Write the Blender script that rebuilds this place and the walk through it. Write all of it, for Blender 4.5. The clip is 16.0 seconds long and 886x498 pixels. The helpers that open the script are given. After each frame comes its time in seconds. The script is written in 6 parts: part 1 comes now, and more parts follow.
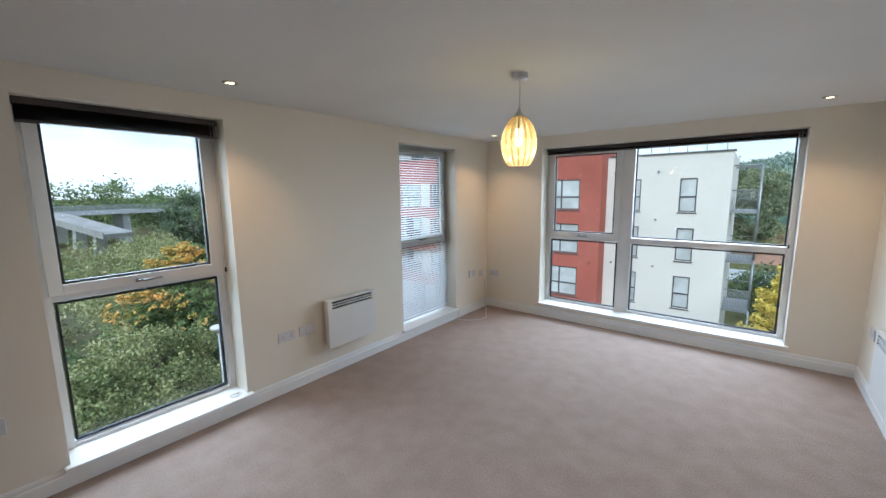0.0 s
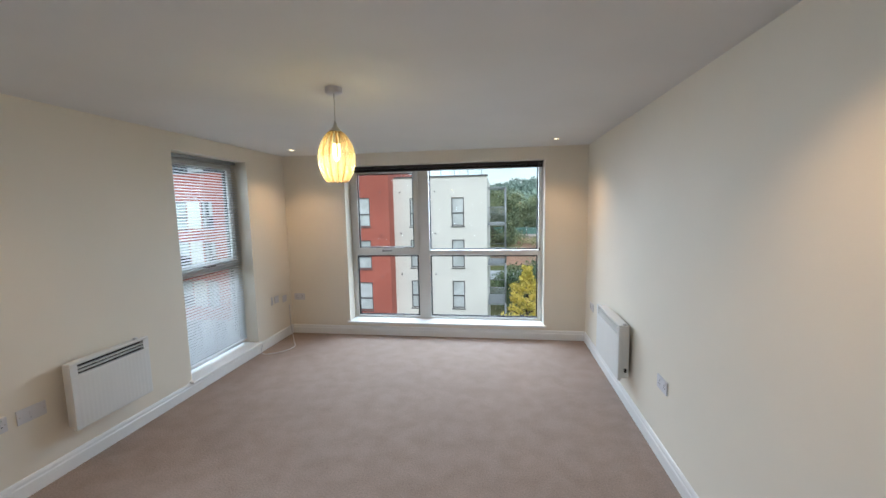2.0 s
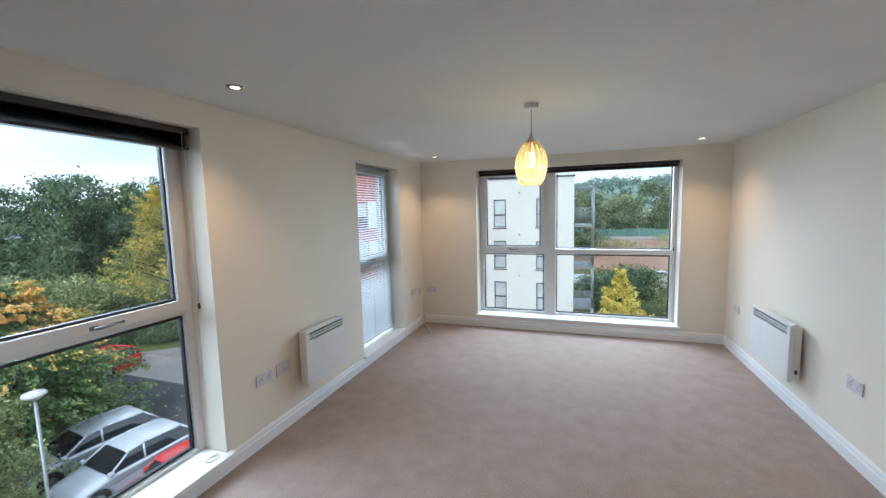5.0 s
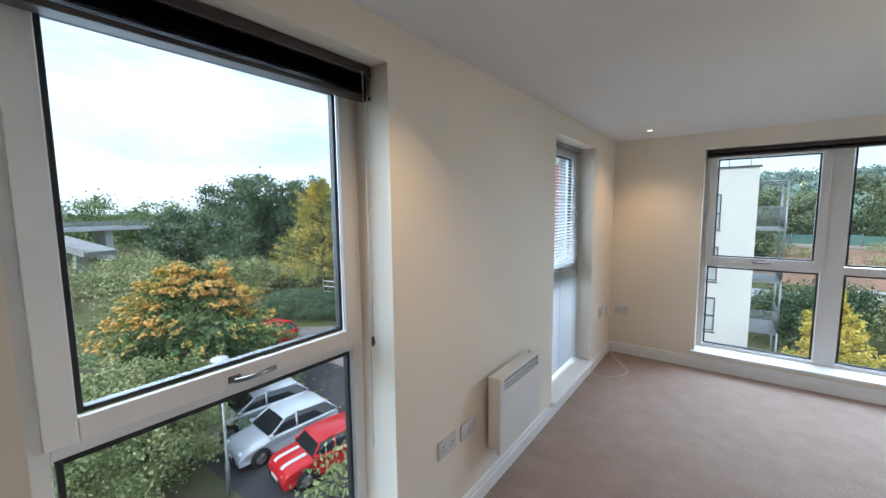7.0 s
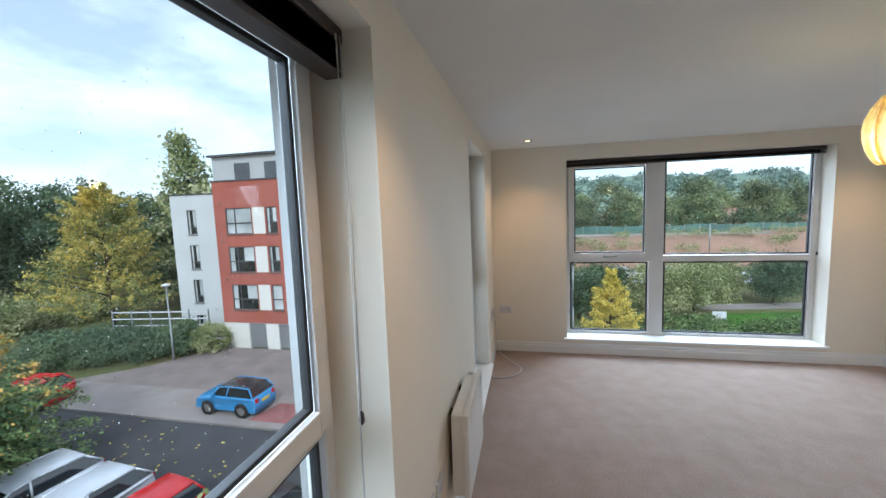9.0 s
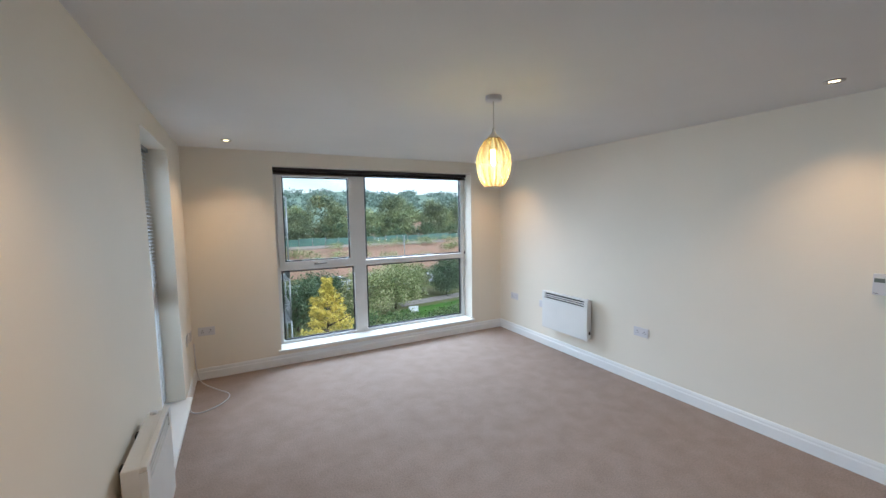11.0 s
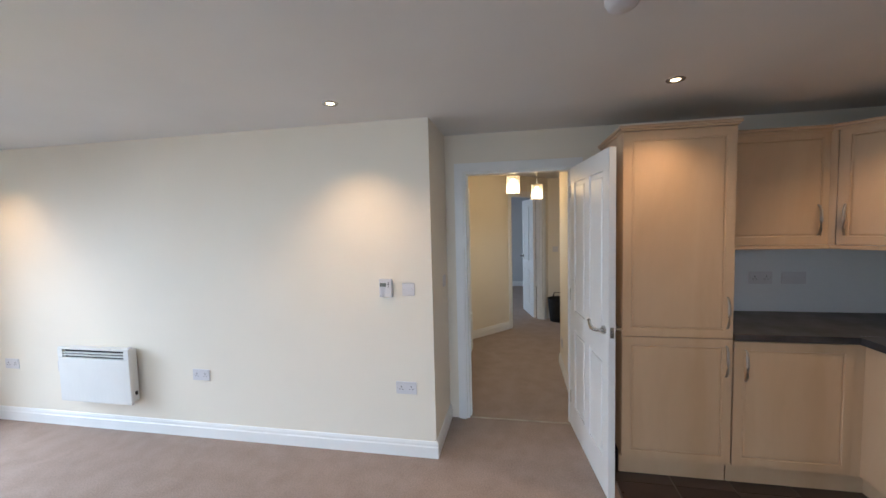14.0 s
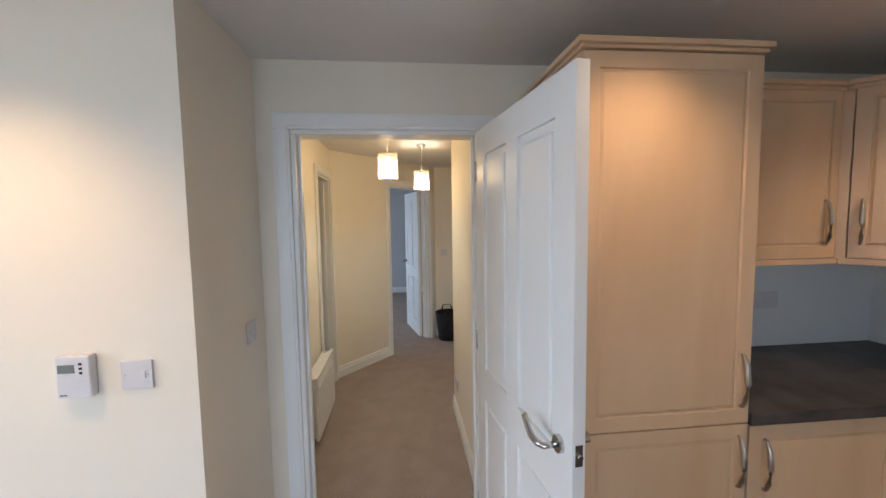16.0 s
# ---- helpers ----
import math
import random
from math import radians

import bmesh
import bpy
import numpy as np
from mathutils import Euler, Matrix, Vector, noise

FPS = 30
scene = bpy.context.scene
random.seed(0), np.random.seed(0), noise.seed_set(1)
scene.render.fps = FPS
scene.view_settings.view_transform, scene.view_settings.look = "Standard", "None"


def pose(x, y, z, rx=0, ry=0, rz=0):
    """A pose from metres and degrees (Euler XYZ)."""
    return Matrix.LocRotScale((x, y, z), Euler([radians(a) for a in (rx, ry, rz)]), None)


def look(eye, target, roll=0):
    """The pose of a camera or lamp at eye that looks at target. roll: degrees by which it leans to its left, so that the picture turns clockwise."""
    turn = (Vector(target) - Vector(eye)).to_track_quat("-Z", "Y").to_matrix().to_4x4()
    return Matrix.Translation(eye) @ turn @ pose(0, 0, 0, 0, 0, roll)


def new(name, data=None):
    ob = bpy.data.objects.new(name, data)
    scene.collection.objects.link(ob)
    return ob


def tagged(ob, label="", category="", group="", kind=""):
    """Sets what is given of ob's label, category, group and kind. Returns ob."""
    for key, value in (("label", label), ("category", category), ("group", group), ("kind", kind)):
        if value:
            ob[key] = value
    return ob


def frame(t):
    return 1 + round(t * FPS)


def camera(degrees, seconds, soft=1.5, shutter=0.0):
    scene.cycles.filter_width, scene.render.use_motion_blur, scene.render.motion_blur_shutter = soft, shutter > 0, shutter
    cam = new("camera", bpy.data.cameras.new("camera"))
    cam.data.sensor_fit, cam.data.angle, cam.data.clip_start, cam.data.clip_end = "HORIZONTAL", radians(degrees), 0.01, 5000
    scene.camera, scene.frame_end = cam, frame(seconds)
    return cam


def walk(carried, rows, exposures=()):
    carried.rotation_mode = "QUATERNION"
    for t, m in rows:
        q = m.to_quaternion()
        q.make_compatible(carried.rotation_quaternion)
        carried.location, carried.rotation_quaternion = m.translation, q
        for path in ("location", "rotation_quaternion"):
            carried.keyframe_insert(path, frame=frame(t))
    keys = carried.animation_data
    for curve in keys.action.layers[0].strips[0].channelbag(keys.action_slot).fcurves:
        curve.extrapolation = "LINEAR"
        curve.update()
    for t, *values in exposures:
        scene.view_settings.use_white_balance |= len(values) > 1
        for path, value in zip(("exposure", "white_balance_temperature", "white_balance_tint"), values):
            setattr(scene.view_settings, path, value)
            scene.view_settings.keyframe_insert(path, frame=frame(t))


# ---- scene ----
cam = camera(97.6, 16.0)
PATH = [
    (0, (-0.306, 0.199, 1.641), (-1.539, 1.746, 1.348), -0.7),
    (0.5, (-0.31, 0.229, 1.643), (-1.37, 1.903, 1.376), -0.9),
    (1, (-0.38, 0.327, 1.642), (-1.24, 2.118, 1.409), -1.0),
    (1.5, (-0.421, 0.347, 1.642), (-1.033, 2.238, 1.425), -1.1),
    (2, (-0.505, 0.178, 1.635), (-0.79, 2.145, 1.417), -1.1),
    (2.5, (-0.544, 0.008, 1.638), (-0.513, 1.996, 1.421), -1.0),
    (3, (-0.506, -0.153, 1.639), (-0.27, 1.821, 1.421), -0.6),
    (3.5, (-0.505, -0.324, 1.646), (-0.276, 1.649, 1.407), -0.2),
    (4, (-0.623, -0.37, 1.652), (-0.6, 1.616, 1.421), -0.3),
    (4.5, (-0.882, -0.356, 1.642), (-1.17, 1.611, 1.423), -0.9),
    (5, (-1.137, -0.316, 1.641), (-1.783, 1.566, 1.439), -1.4),
    (5.2, (-1.216, -0.266, 1.617), (-2.006, 1.561, 1.427), -1.4),
    (7.3, (-2.297, 0.386, 1.617), (-3.49, 1.978, 1.407), -0.6),
    (7.5, (-2.36, 0.375, 1.619), (-3.517, 1.993, 1.412), -0.5),
    (8, (-2.564, 0.464, 1.628), (-3.547, 2.196, 1.438), -0.9),
    (8.5, (-2.754, 0.467, 1.617), (-3.482, 2.322, 1.443), -1.9),
    (9, (-2.838, 0.428, 1.672), (-3.268, 2.37, 1.468), -2.1),
    (9.5, (-2.851, 0.44, 1.634), (-2.913, 2.43, 1.442), -1.6),
    (10, (-2.809, 0.426, 1.644), (-2.509, 2.394, 1.454), -1.1),
    (10.2, (-2.81, 0.422, 1.639), (-2.363, 2.362, 1.454), -1.0),
    (12.3, (-2.571, 0.366, 1.617), (-1.107, 1.72, 1.461), -1.0),
    (12.5, (-2.516, 0.362, 1.62), (-0.984, 1.64, 1.475), -1.1),
    (13, (-2.349, 0.331, 1.627), (-0.654, 1.387, 1.506), -1.2),
    (13.5, (-2.193, 0.286, 1.626), (-0.347, 1.046, 1.505), -1.3),
    (14, (-2.001, 0.283, 1.607), (-0.041, 0.659, 1.478), -1.4),
    (14.5, (-1.748, 0.302, 1.632), (0.248, 0.307, 1.499), -1.5),
    (15, (-1.435, 0.289, 1.604), (0.55, 0.078, 1.479), -1.4),
    (15.5, (-1.056, 0.227, 1.636), (0.924, -0.015, 1.492), -1.2),
    (16, (-0.69, 0.222, 1.613), (1.293, 0.018, 1.458), -0.9),
]
walk(cam, [(t, look(eye, target, roll)) for t, eye, target, roll in PATH],
     [(0, 0.02, 5420, 6), (2, 0.0, 5640, 6), (3.5, 0.28, 5540, 6), (5, 0.15, 5360, 6), (7.5, 0.12, 5370, 6), (9.5, -0.03, 5470, 6), (12.5, 0.32, 5330, 6), (14.5, 0.64, 5430, 8), (15, 0.76, 5420, 8), (16, 0.83, 5420, 8)])

# ---- world, sun, exposure ----
world = bpy.data.worlds.new("sky")
scene.world = world
world.use_nodes = True
wn, wl = world.node_tree.nodes, world.node_tree.links
wn.clear()
w_out = wn.new("ShaderNodeOutputWorld")
w_bg = wn.new("ShaderNodeBackground")
w_sky = wn.new("ShaderNodeTexSky")
w_sky.sky_type = "NISHITA"
w_sky.sun_disc = False
w_sky.sun_elevation, w_sky.sun_rotation = radians(38), radians(161)
w_sky.air_density, w_sky.dust_density = 1.2, 1.5
w_co = wn.new("ShaderNodeTexCoord")
w_map = wn.new("ShaderNodeMapping")
w_map.inputs["Scale"].default_value = (1.0, 1.0, 2.6)
w_noise = wn.new("ShaderNodeTexNoise")
w_noise.inputs["Scale"].default_value = 2.2
w_noise.inputs["Detail"].default_value = 7
w_noise.inputs["Roughness"].default_value = 0.55
w_ramp = wn.new("ShaderNodeValToRGB")
w_ramp.color_ramp.elements[0].position, w_ramp.color_ramp.elements[1].position = 0.38, 0.60
w_ramp.color_ramp.elements[0].color = (0.36, 0.36, 0.36, 1)
w_mix = wn.new("ShaderNodeMix")
w_mix.data_type = "RGBA"
wl.new(w_co.outputs["Generated"], w_map.inputs["Vector"])
wl.new(w_map.outputs["Vector"], w_noise.inputs["Vector"])
wl.new(w_noise.outputs["Fac"], w_ramp.inputs["Fac"])
wl.new(w_ramp.outputs["Color"], w_mix.inputs["Factor"])
wl.new(w_sky.outputs["Color"], w_mix.inputs["A"])
w_mix.inputs["B"].default_value = (9.6, 9.9, 10.5, 1)
wl.new(w_mix.outputs["Result"], w_bg.inputs["Color"])
w_bg.inputs["Strength"].default_value = 0.15
wl.new(w_bg.outputs["Background"], w_out.inputs["Surface"])

sun = new("sun", bpy.data.lights.new("sun", "SUN"))
sun.data.energy, sun.data.angle, sun.data.color = 1.9, radians(12), (1.0, 0.95, 0.88)
sun.matrix_world = look((0, 0, 0), (-0.26, 0.74, -0.62))


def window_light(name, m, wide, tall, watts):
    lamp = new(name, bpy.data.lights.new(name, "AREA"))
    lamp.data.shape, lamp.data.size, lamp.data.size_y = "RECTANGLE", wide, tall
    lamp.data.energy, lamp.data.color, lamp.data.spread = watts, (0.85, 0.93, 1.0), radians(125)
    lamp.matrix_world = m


def spot(x, y, watts, z=2.285, cone=114):
    lamp = new("downlight_lamp", bpy.data.lights.new("downlight_lamp", "SPOT"))
    lamp.data.energy, lamp.data.color = watts, (1.0, 0.60, 0.30)
    lamp.data.spot_size, lamp.data.spot_blend, lamp.data.shadow_soft_size = radians(cone), 0.95, 0.03
    lamp.location = (x, y, z)


def bulb_light(x, y, z, watts):
    lamp = new("bulb_lamp", bpy.data.lights.new("bulb_lamp", "POINT"))
    lamp.data.energy, lamp.data.color, lamp.data.shadow_soft_size = watts, (1.0, 0.79, 0.52), 0.03
    lamp.location = (x, y, z)


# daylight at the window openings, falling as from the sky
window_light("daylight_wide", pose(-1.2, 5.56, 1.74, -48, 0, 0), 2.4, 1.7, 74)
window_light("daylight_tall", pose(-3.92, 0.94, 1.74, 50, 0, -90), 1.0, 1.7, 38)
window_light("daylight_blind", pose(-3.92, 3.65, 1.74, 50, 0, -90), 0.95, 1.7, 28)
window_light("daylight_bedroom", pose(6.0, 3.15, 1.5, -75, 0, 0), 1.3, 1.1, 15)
DOWNLIGHTS = [(-2.83, 1.33), (0.09, 1.315), (-2.83, 4.39), (0.08, 4.38), (0.19, -0.51), (0.185, -1.605), (-1.4, -1.3)]
for dx, dy in DOWNLIGHTS:
    spot(dx, dy, 26 if dy > 0 else 17)
bulb_light(-1.417, 2.323, 1.90, 5)
bulb_light(2.22, 0.32, 1.955, 10)
bulb_light(2.98, 0.035, 1.93, 10)


# ---- materials ----
def surf(name, base, rough=0.5, var=0.08, scale=6.0, fine=90.0, bump=0.05, metal=0.0, spec=0.5, stretch=(1, 1, 1), second=None, island=0.0, randobj=0.0, warp=0.0):
    """A surface with stains and grain at two scales. second: a colour that the large stains lean to."""
    m = bpy.data.materials.new(name)
    m.use_nodes = True
    n, l = m.node_tree.nodes, m.node_tree.links
    b = n["Principled BSDF"]
    b.inputs["Roughness"].default_value, b.inputs["Metallic"].default_value = rough, metal
    b.inputs["Specular IOR Level"].default_value = spec
    co = n.new("ShaderNodeTexCoord")
    mp = n.new("ShaderNodeMapping")
    mp.inputs["Scale"].default_value = stretch
    l.new(co.outputs["Object"], mp.inputs["Vector"])
    big, small = n.new("ShaderNodeTexNoise"), n.new("ShaderNodeTexNoise")
    for tex, s, d in ((big, scale, 4), (small, fine, 3)):
        tex.inputs["Scale"].default_value, tex.inputs["Detail"].default_value = s, d
        l.new(mp.outputs["Vector"], tex.inputs["Vector"])
    big.inputs["Distortion"].default_value = warp
    rgb = n.new("ShaderNodeMix")
    rgb.data_type = "RGBA"
    dark = second or tuple(c * (1 - 2.2 * var) for c in base)
    rgb.inputs["A"].default_value, rgb.inputs["B"].default_value = (*base, 1), (*dark, 1)
    fac = n.new("ShaderNodeMapRange")
    fac.inputs["From Min"].default_value, fac.inputs["From Max"].default_value = 0.35, 0.7
    l.new(big.outputs["Fac"], fac.inputs["Value"])
    l.new(fac.outputs["Result"], rgb.inputs["Factor"])
    hsv = n.new("ShaderNodeHueSaturation")
    l.new(rgb.outputs["Result"], hsv.inputs["Color"])
    val = n.new("ShaderNodeMapRange")
    val.inputs["To Min"].default_value, val.inputs["To Max"].default_value = 1 - var, 1 + var
    l.new(small.outputs["Fac"], val.inputs["Value"])
    last = val.outputs["Result"]
    for amount, node, socket in ((island, "ShaderNodeNewGeometry", "Random Per Island"), (randobj, "ShaderNodeObjectInfo", "Random")):
        if amount:
            src, rng, mul = n.new(node), n.new("ShaderNodeMapRange"), n.new("ShaderNodeMath")
            rng.inputs["To Min"].default_value, rng.inputs["To Max"].default_value = 1 - amount, 1 + amount
            mul.operation = "MULTIPLY"
            l.new(src.outputs[socket], rng.inputs["Value"])
            l.new(rng.outputs["Result"], mul.inputs[0])
            l.new(last, mul.inputs[1])
            last = mul.outputs[0]
    l.new(last, hsv.inputs["Value"])
    l.new(hsv.outputs["Color"], b.inputs["Base Color"])
    if bump:
        bp = n.new("ShaderNodeBump")
        bp.inputs["Strength"].default_value, bp.inputs["Distance"].default_value = min(1, bump * 4), 0.01 * bump * 10
        l.new(small.outputs["Fac"], bp.inputs["Height"])
        l.new(bp.outputs["Normal"], b.inputs["Normal"])
    rr = n.new("ShaderNodeMapRange")
    rr.inputs["To Min"].default_value, rr.inputs["To Max"].default_value = max(0.02, rough - 0.08), min(1, rough + 0.08)
    l.new(big.outputs["Fac"], rr.inputs["Value"])
    l.new(rr.outputs["Result"], b.inputs["Roughness"])
    return m


def glass(name, tint=(1, 1, 1), rough=0.0):
    """A thin pane: clear, with a mirror-like sheen that grows at a slant."""
    m = bpy.data.materials.new(name)
    m.use_nodes = True
    n, l = m.node_tree.nodes, m.node_tree.links
    n.clear()
    out, mix = n.new("ShaderNodeOutputMaterial"), n.new("ShaderNodeMixShader")
    clear, gloss, fres = n.new("ShaderNodeBsdfTransparent"), n.new("ShaderNodeBsdfGlossy"), n.new("ShaderNodeLayerWeight")
    clear.inputs["Color"].default_value = (*tint, 1)
    gloss.inputs["Roughness"].default_value = rough
    sharp, scale = n.new("ShaderNodeMath"), n.new("ShaderNodeMath")
    sharp.operation, sharp.inputs[1].default_value = "POWER", 4.5
    scale.operation, scale.inputs[1].default_value, scale.inputs[2].default_value = "MULTIPLY_ADD", 0.4, 0.02
    l.new(fres.outputs["Facing"], sharp.inputs[0])
    l.new(sharp.outputs[0], scale.inputs[0])
    l.new(scale.outputs[0], mix.inputs["Fac"])
    l.new(clear.outputs["BSDF"], mix.inputs[1])
    l.new(gloss.outputs["BSDF"], mix.inputs[2])
    l.new(mix.outputs["Shader"], out.inputs["Surface"])
    return m


def glow(name, colour, strength):
    m = bpy.data.materials.new(name)
    m.use_nodes = True
    b = m.node_tree.nodes["Principled BSDF"]
    b.inputs["Base Color"].default_value = (*colour, 1)
    b.inputs["Emission Color"].default_value = (*colour, 1)
    b.inputs["Emission Strength"].default_value = strength
    return m


def shade_glass(name, colour, glow_strength):
    """Tinted pressed glass round a lit bulb: lets the light through and scatters it."""
    m = bpy.data.materials.new(name)
    m.use_nodes = True
    n, l = m.node_tree.nodes, m.node_tree.links
    n.clear()
    out, mix, mix2 = n.new("ShaderNodeOutputMaterial"), n.new("ShaderNodeMixShader"), n.new("ShaderNodeMixShader")
    tr, tl, gl = n.new("ShaderNodeBsdfTransparent"), n.new("ShaderNodeBsdfTranslucent"), n.new("ShaderNodeBsdfGlossy")
    tr.inputs["Color"].default_value = (*[min(1, c * 1.1) for c in colour], 1)
    tl.inputs["Color"].default_value = (*[c * 0.7 for c in colour], 1)
    gl.inputs["Roughness"].default_value = 0.12
    mix.inputs["Fac"].default_value = 0.24
    mix2.inputs["Fac"].default_value = 0.10
    l.new(tr.outputs["BSDF"], mix.inputs[1])
    l.new(tl.outputs["BSDF"], mix.inputs[2])
    l.new(mix.outputs["Shader"], mix2.inputs[1])
    l.new(gl.outputs["BSDF"], mix2.inputs[2])
    l.new(mix2.outputs["Shader"], out.inputs["Surface"])
    return m


def leaf_mat(name, colours, var=0.35):
    """Leaves, each its own tone between the given colours."""
    m = bpy.data.materials.new(name)
    m.use_nodes = True
    n, l = m.node_tree.nodes, m.node_tree.links
    b = n["Principled BSDF"]
    b.inputs["Roughness"].default_value, b.inputs["Specular IOR Level"].default_value = 0.6, 0.3
    geo, ramp = n.new("ShaderNodeNewGeometry"), n.new("ShaderNodeValToRGB")
    e = ramp.color_ramp.elements
    while len(e) < len(colours):
        e.new(0.5)
    for i, c in enumerate(colours):
        e[i].position, e[i].color = i / max(1, len(colours) - 1), (*c, 1)
    co, tex, add = n.new("ShaderNodeTexCoord"), n.new("ShaderNodeTexNoise"), n.new("ShaderNodeMath")
    tex.inputs["Scale"].default_value = 0.45
    l.new(co.outputs["Object"], tex.inputs["Vector"])
    sub = n.new("ShaderNodeMath")
    sub.operation, sub.inputs[1].default_value = "SUBTRACT", 0.5
    l.new(tex.outputs["Fac"], sub.inputs[0])
    add.operation, add.inputs[1].default_value = "MULTIPLY_ADD", 3.2
    l.new(sub.outputs[0], add.inputs[0])
    l.new(geo.outputs["Random Per Island"], add.inputs[2])
    l.new(add.outputs[0], ramp.inputs["Fac"])
    l.new(ramp.outputs["Color"], b.inputs["Base Color"])
    return m


WALL = surf("magnolia_paint", (0.80, 0.745, 0.64), 0.7, 0.018, 1.2, 260, 0.025)
CEIL = surf("ceiling_white_paint", (0.72, 0.71, 0.695), 0.8, 0.02, 1.5, 200, 0.02)
GREYWALL = surf("pale_grey_paint", (0.55, 0.56, 0.57), 0.7, 0.03, 1.5, 200, 0.02)
CARPET = surf("taupe_carpet", (0.355, 0.284, 0.248), 0.95, 0.28, 6.5, 100, 0.11, spec=0.1, second=(0.31, 0.246, 0.213), warp=0.25)
GLOSSWHITE = surf("white_gloss_paint", (0.82, 0.82, 0.81), 0.35, 0.02, 3, 60, 0.015)
UPVC = surf("white_upvc", (0.72, 0.715, 0.70), 0.38, 0.03, 4, 90, 0.01)
GASKET = surf("black_gasket", (0.02, 0.02, 0.022), 0.6, 0.1, 8, 60, 0)
PLASTIC = surf("white_plastic", (0.64, 0.63, 0.65), 0.4, 0.02, 6, 80, 0.01)
HEATERWHITE = surf("heater_enamel", (0.74, 0.74, 0.72), 0.38, 0.02, 4, 80, 0.01)
# near-black for dark parts, and for shade painted into slots and holes
DARKFILL = surf("dark_parts_and_slot_shade", (0.02, 0.02, 0.02), 0.8, 0.1, 8, 60, 0)
CHROME = surf("brushed_chrome", (0.62, 0.61, 0.60), 0.22, 0.05, 6, 160, 0.01, metal=1.0)
SATIN = surf("satin_nickel", (0.55, 0.53, 0.50), 0.35, 0.05, 6, 160, 0.01, metal=1.0)
GUNMETAL = surf("dark_chrome", (0.25, 0.24, 0.235), 0.28, 0.05, 6, 160, 0.01, metal=1.0)
MAPLE = surf("maple_veneer", (0.62, 0.455, 0.295), 0.36, 0.035, 1.8, 15, 0.006, stretch=(2, 2, 0.5), second=(0.545, 0.375, 0.225), warp=0.8)
WORKTOP = surf("slate_laminate", (0.06, 0.058, 0.062), 0.42, 0.25, 7, 160, 0.02)
TILE = surf("dark_floor_tile", (0.05, 0.035, 0.032), 0.3, 0.15, 5, 80, 0.02, randobj=0.25)
GROUT = surf("grey_grout", (0.22, 0.20, 0.19), 0.9, 0.1, 12, 120, 0.05)
BLINDDARK = surf("dark_wenge_slat", (0.045, 0.035, 0.035), 0.45, 0.2, 3, 60, 0.02, stretch=(1, 1, 6))
BLINDGREY = surf("grey_aluminium_slat", (0.88, 0.89, 0.90), 0.35, 0.05, 3, 60, 0.0)
CORD = surf("pale_cord", (0.62, 0.60, 0.56), 0.8, 0.08, 30, 200, 0.0)
BLACKBAG = surf("black_woven", (0.015, 0.015, 0.016), 0.8, 0.3, 20, 160, 0.1)
DROPLET = surf("water_drop", (0.75, 0.78, 0.80), 0.08, 0.02, 8, 60, 0)
PANE = glass("window_glass", (0.97, 0.985, 0.98))
AMBERRIB = shade_glass("amber_glass_rib", (0.78, 0.56, 0.20), 0)
AMBER = shade_glass("amber_glass", (1.0, 0.92, 0.66), 0)
CRYSTAL = shade_glass("frosted_crystal", (0.70, 0.62, 0.49), 0)
BULB = glow("lit_bulb", (1.0, 0.88, 0.58), 7)
HALLBULB = glow("lit_hall_bulb", (1.0, 0.82, 0.5), 9)
LENS = glow("lit_downlight", (1.0, 0.74, 0.40), 7)
LCD = surf("grey_display", (0.17, 0.19, 0.17), 0.25, 0.05, 6, 60, 0)
BRASS = surf("brass_strip", (0.42, 0.38, 0.32), 0.4, 0.1, 8, 80, 0, metal=1.0)
RENDERWHITE = surf("white_render", (0.74, 0.715, 0.65), 0.9, 0.04, 0.35, 30, 0.06)
RENDERRED = surf("red_render", (0.40, 0.115, 0.08), 0.9, 0.07, 0.4, 30, 0.06)
RENDERGREY = surf("grey_cladding", (0.50, 0.50, 0.49), 0.7, 0.06, 0.8, 20, 0.04, stretch=(8, 8, 1))
FRAMEGREY = surf("anthracite_frame", (0.09, 0.085, 0.085), 0.5, 0.1, 4, 40, 0)
DARKPANE = surf("dark_room_glass", (0.05, 0.055, 0.06), 0.06, 0.4, 0.7, 3, 0.0, spec=0.9)
# pale glossy fill for the block's lighter panes, curtains and blinds
PALEGLOSS = surf("pale_glossy_fill", (0.64, 0.67, 0.66), 0.10, 0.2, 0.6, 3, 0.0, spec=0.9)
GALV = surf("galvanised_steel", (0.38, 0.40, 0.41), 0.45, 0.1, 4, 60, 0.02, metal=0.7)
ASPHALT = surf("asphalt", (0.065, 0.066, 0.07), 0.85, 0.15, 0.6, 40, 0.08)
PAVING = surf("concrete_paving", (0.30, 0.27, 0.245), 0.9, 0.1, 0.7, 20, 0.06, second=(0.25, 0.21, 0.19))
BLOCKPAVE = surf("block_paving", (0.27, 0.225, 0.205), 0.9, 0.1, 0.9, 12, 0.05, randobj=0.12)
GRASS = surf("mown_grass", (0.085, 0.19, 0.03), 0.95, 0.2, 0.5, 25, 0.1, spec=0.1)
ROUGHGRASS = surf("rough_grass", (0.11, 0.13, 0.045), 0.95, 0.25, 0.12, 9, 0.1, spec=0.1, second=(0.19, 0.17, 0.09))
REDEARTH = surf("red_earth", (0.40, 0.245, 0.175), 0.95, 0.18, 0.16, 3, 0.3, spec=0.1, second=(0.30, 0.20, 0.14), stretch=(1, 1, 0.4), warp=2.0)
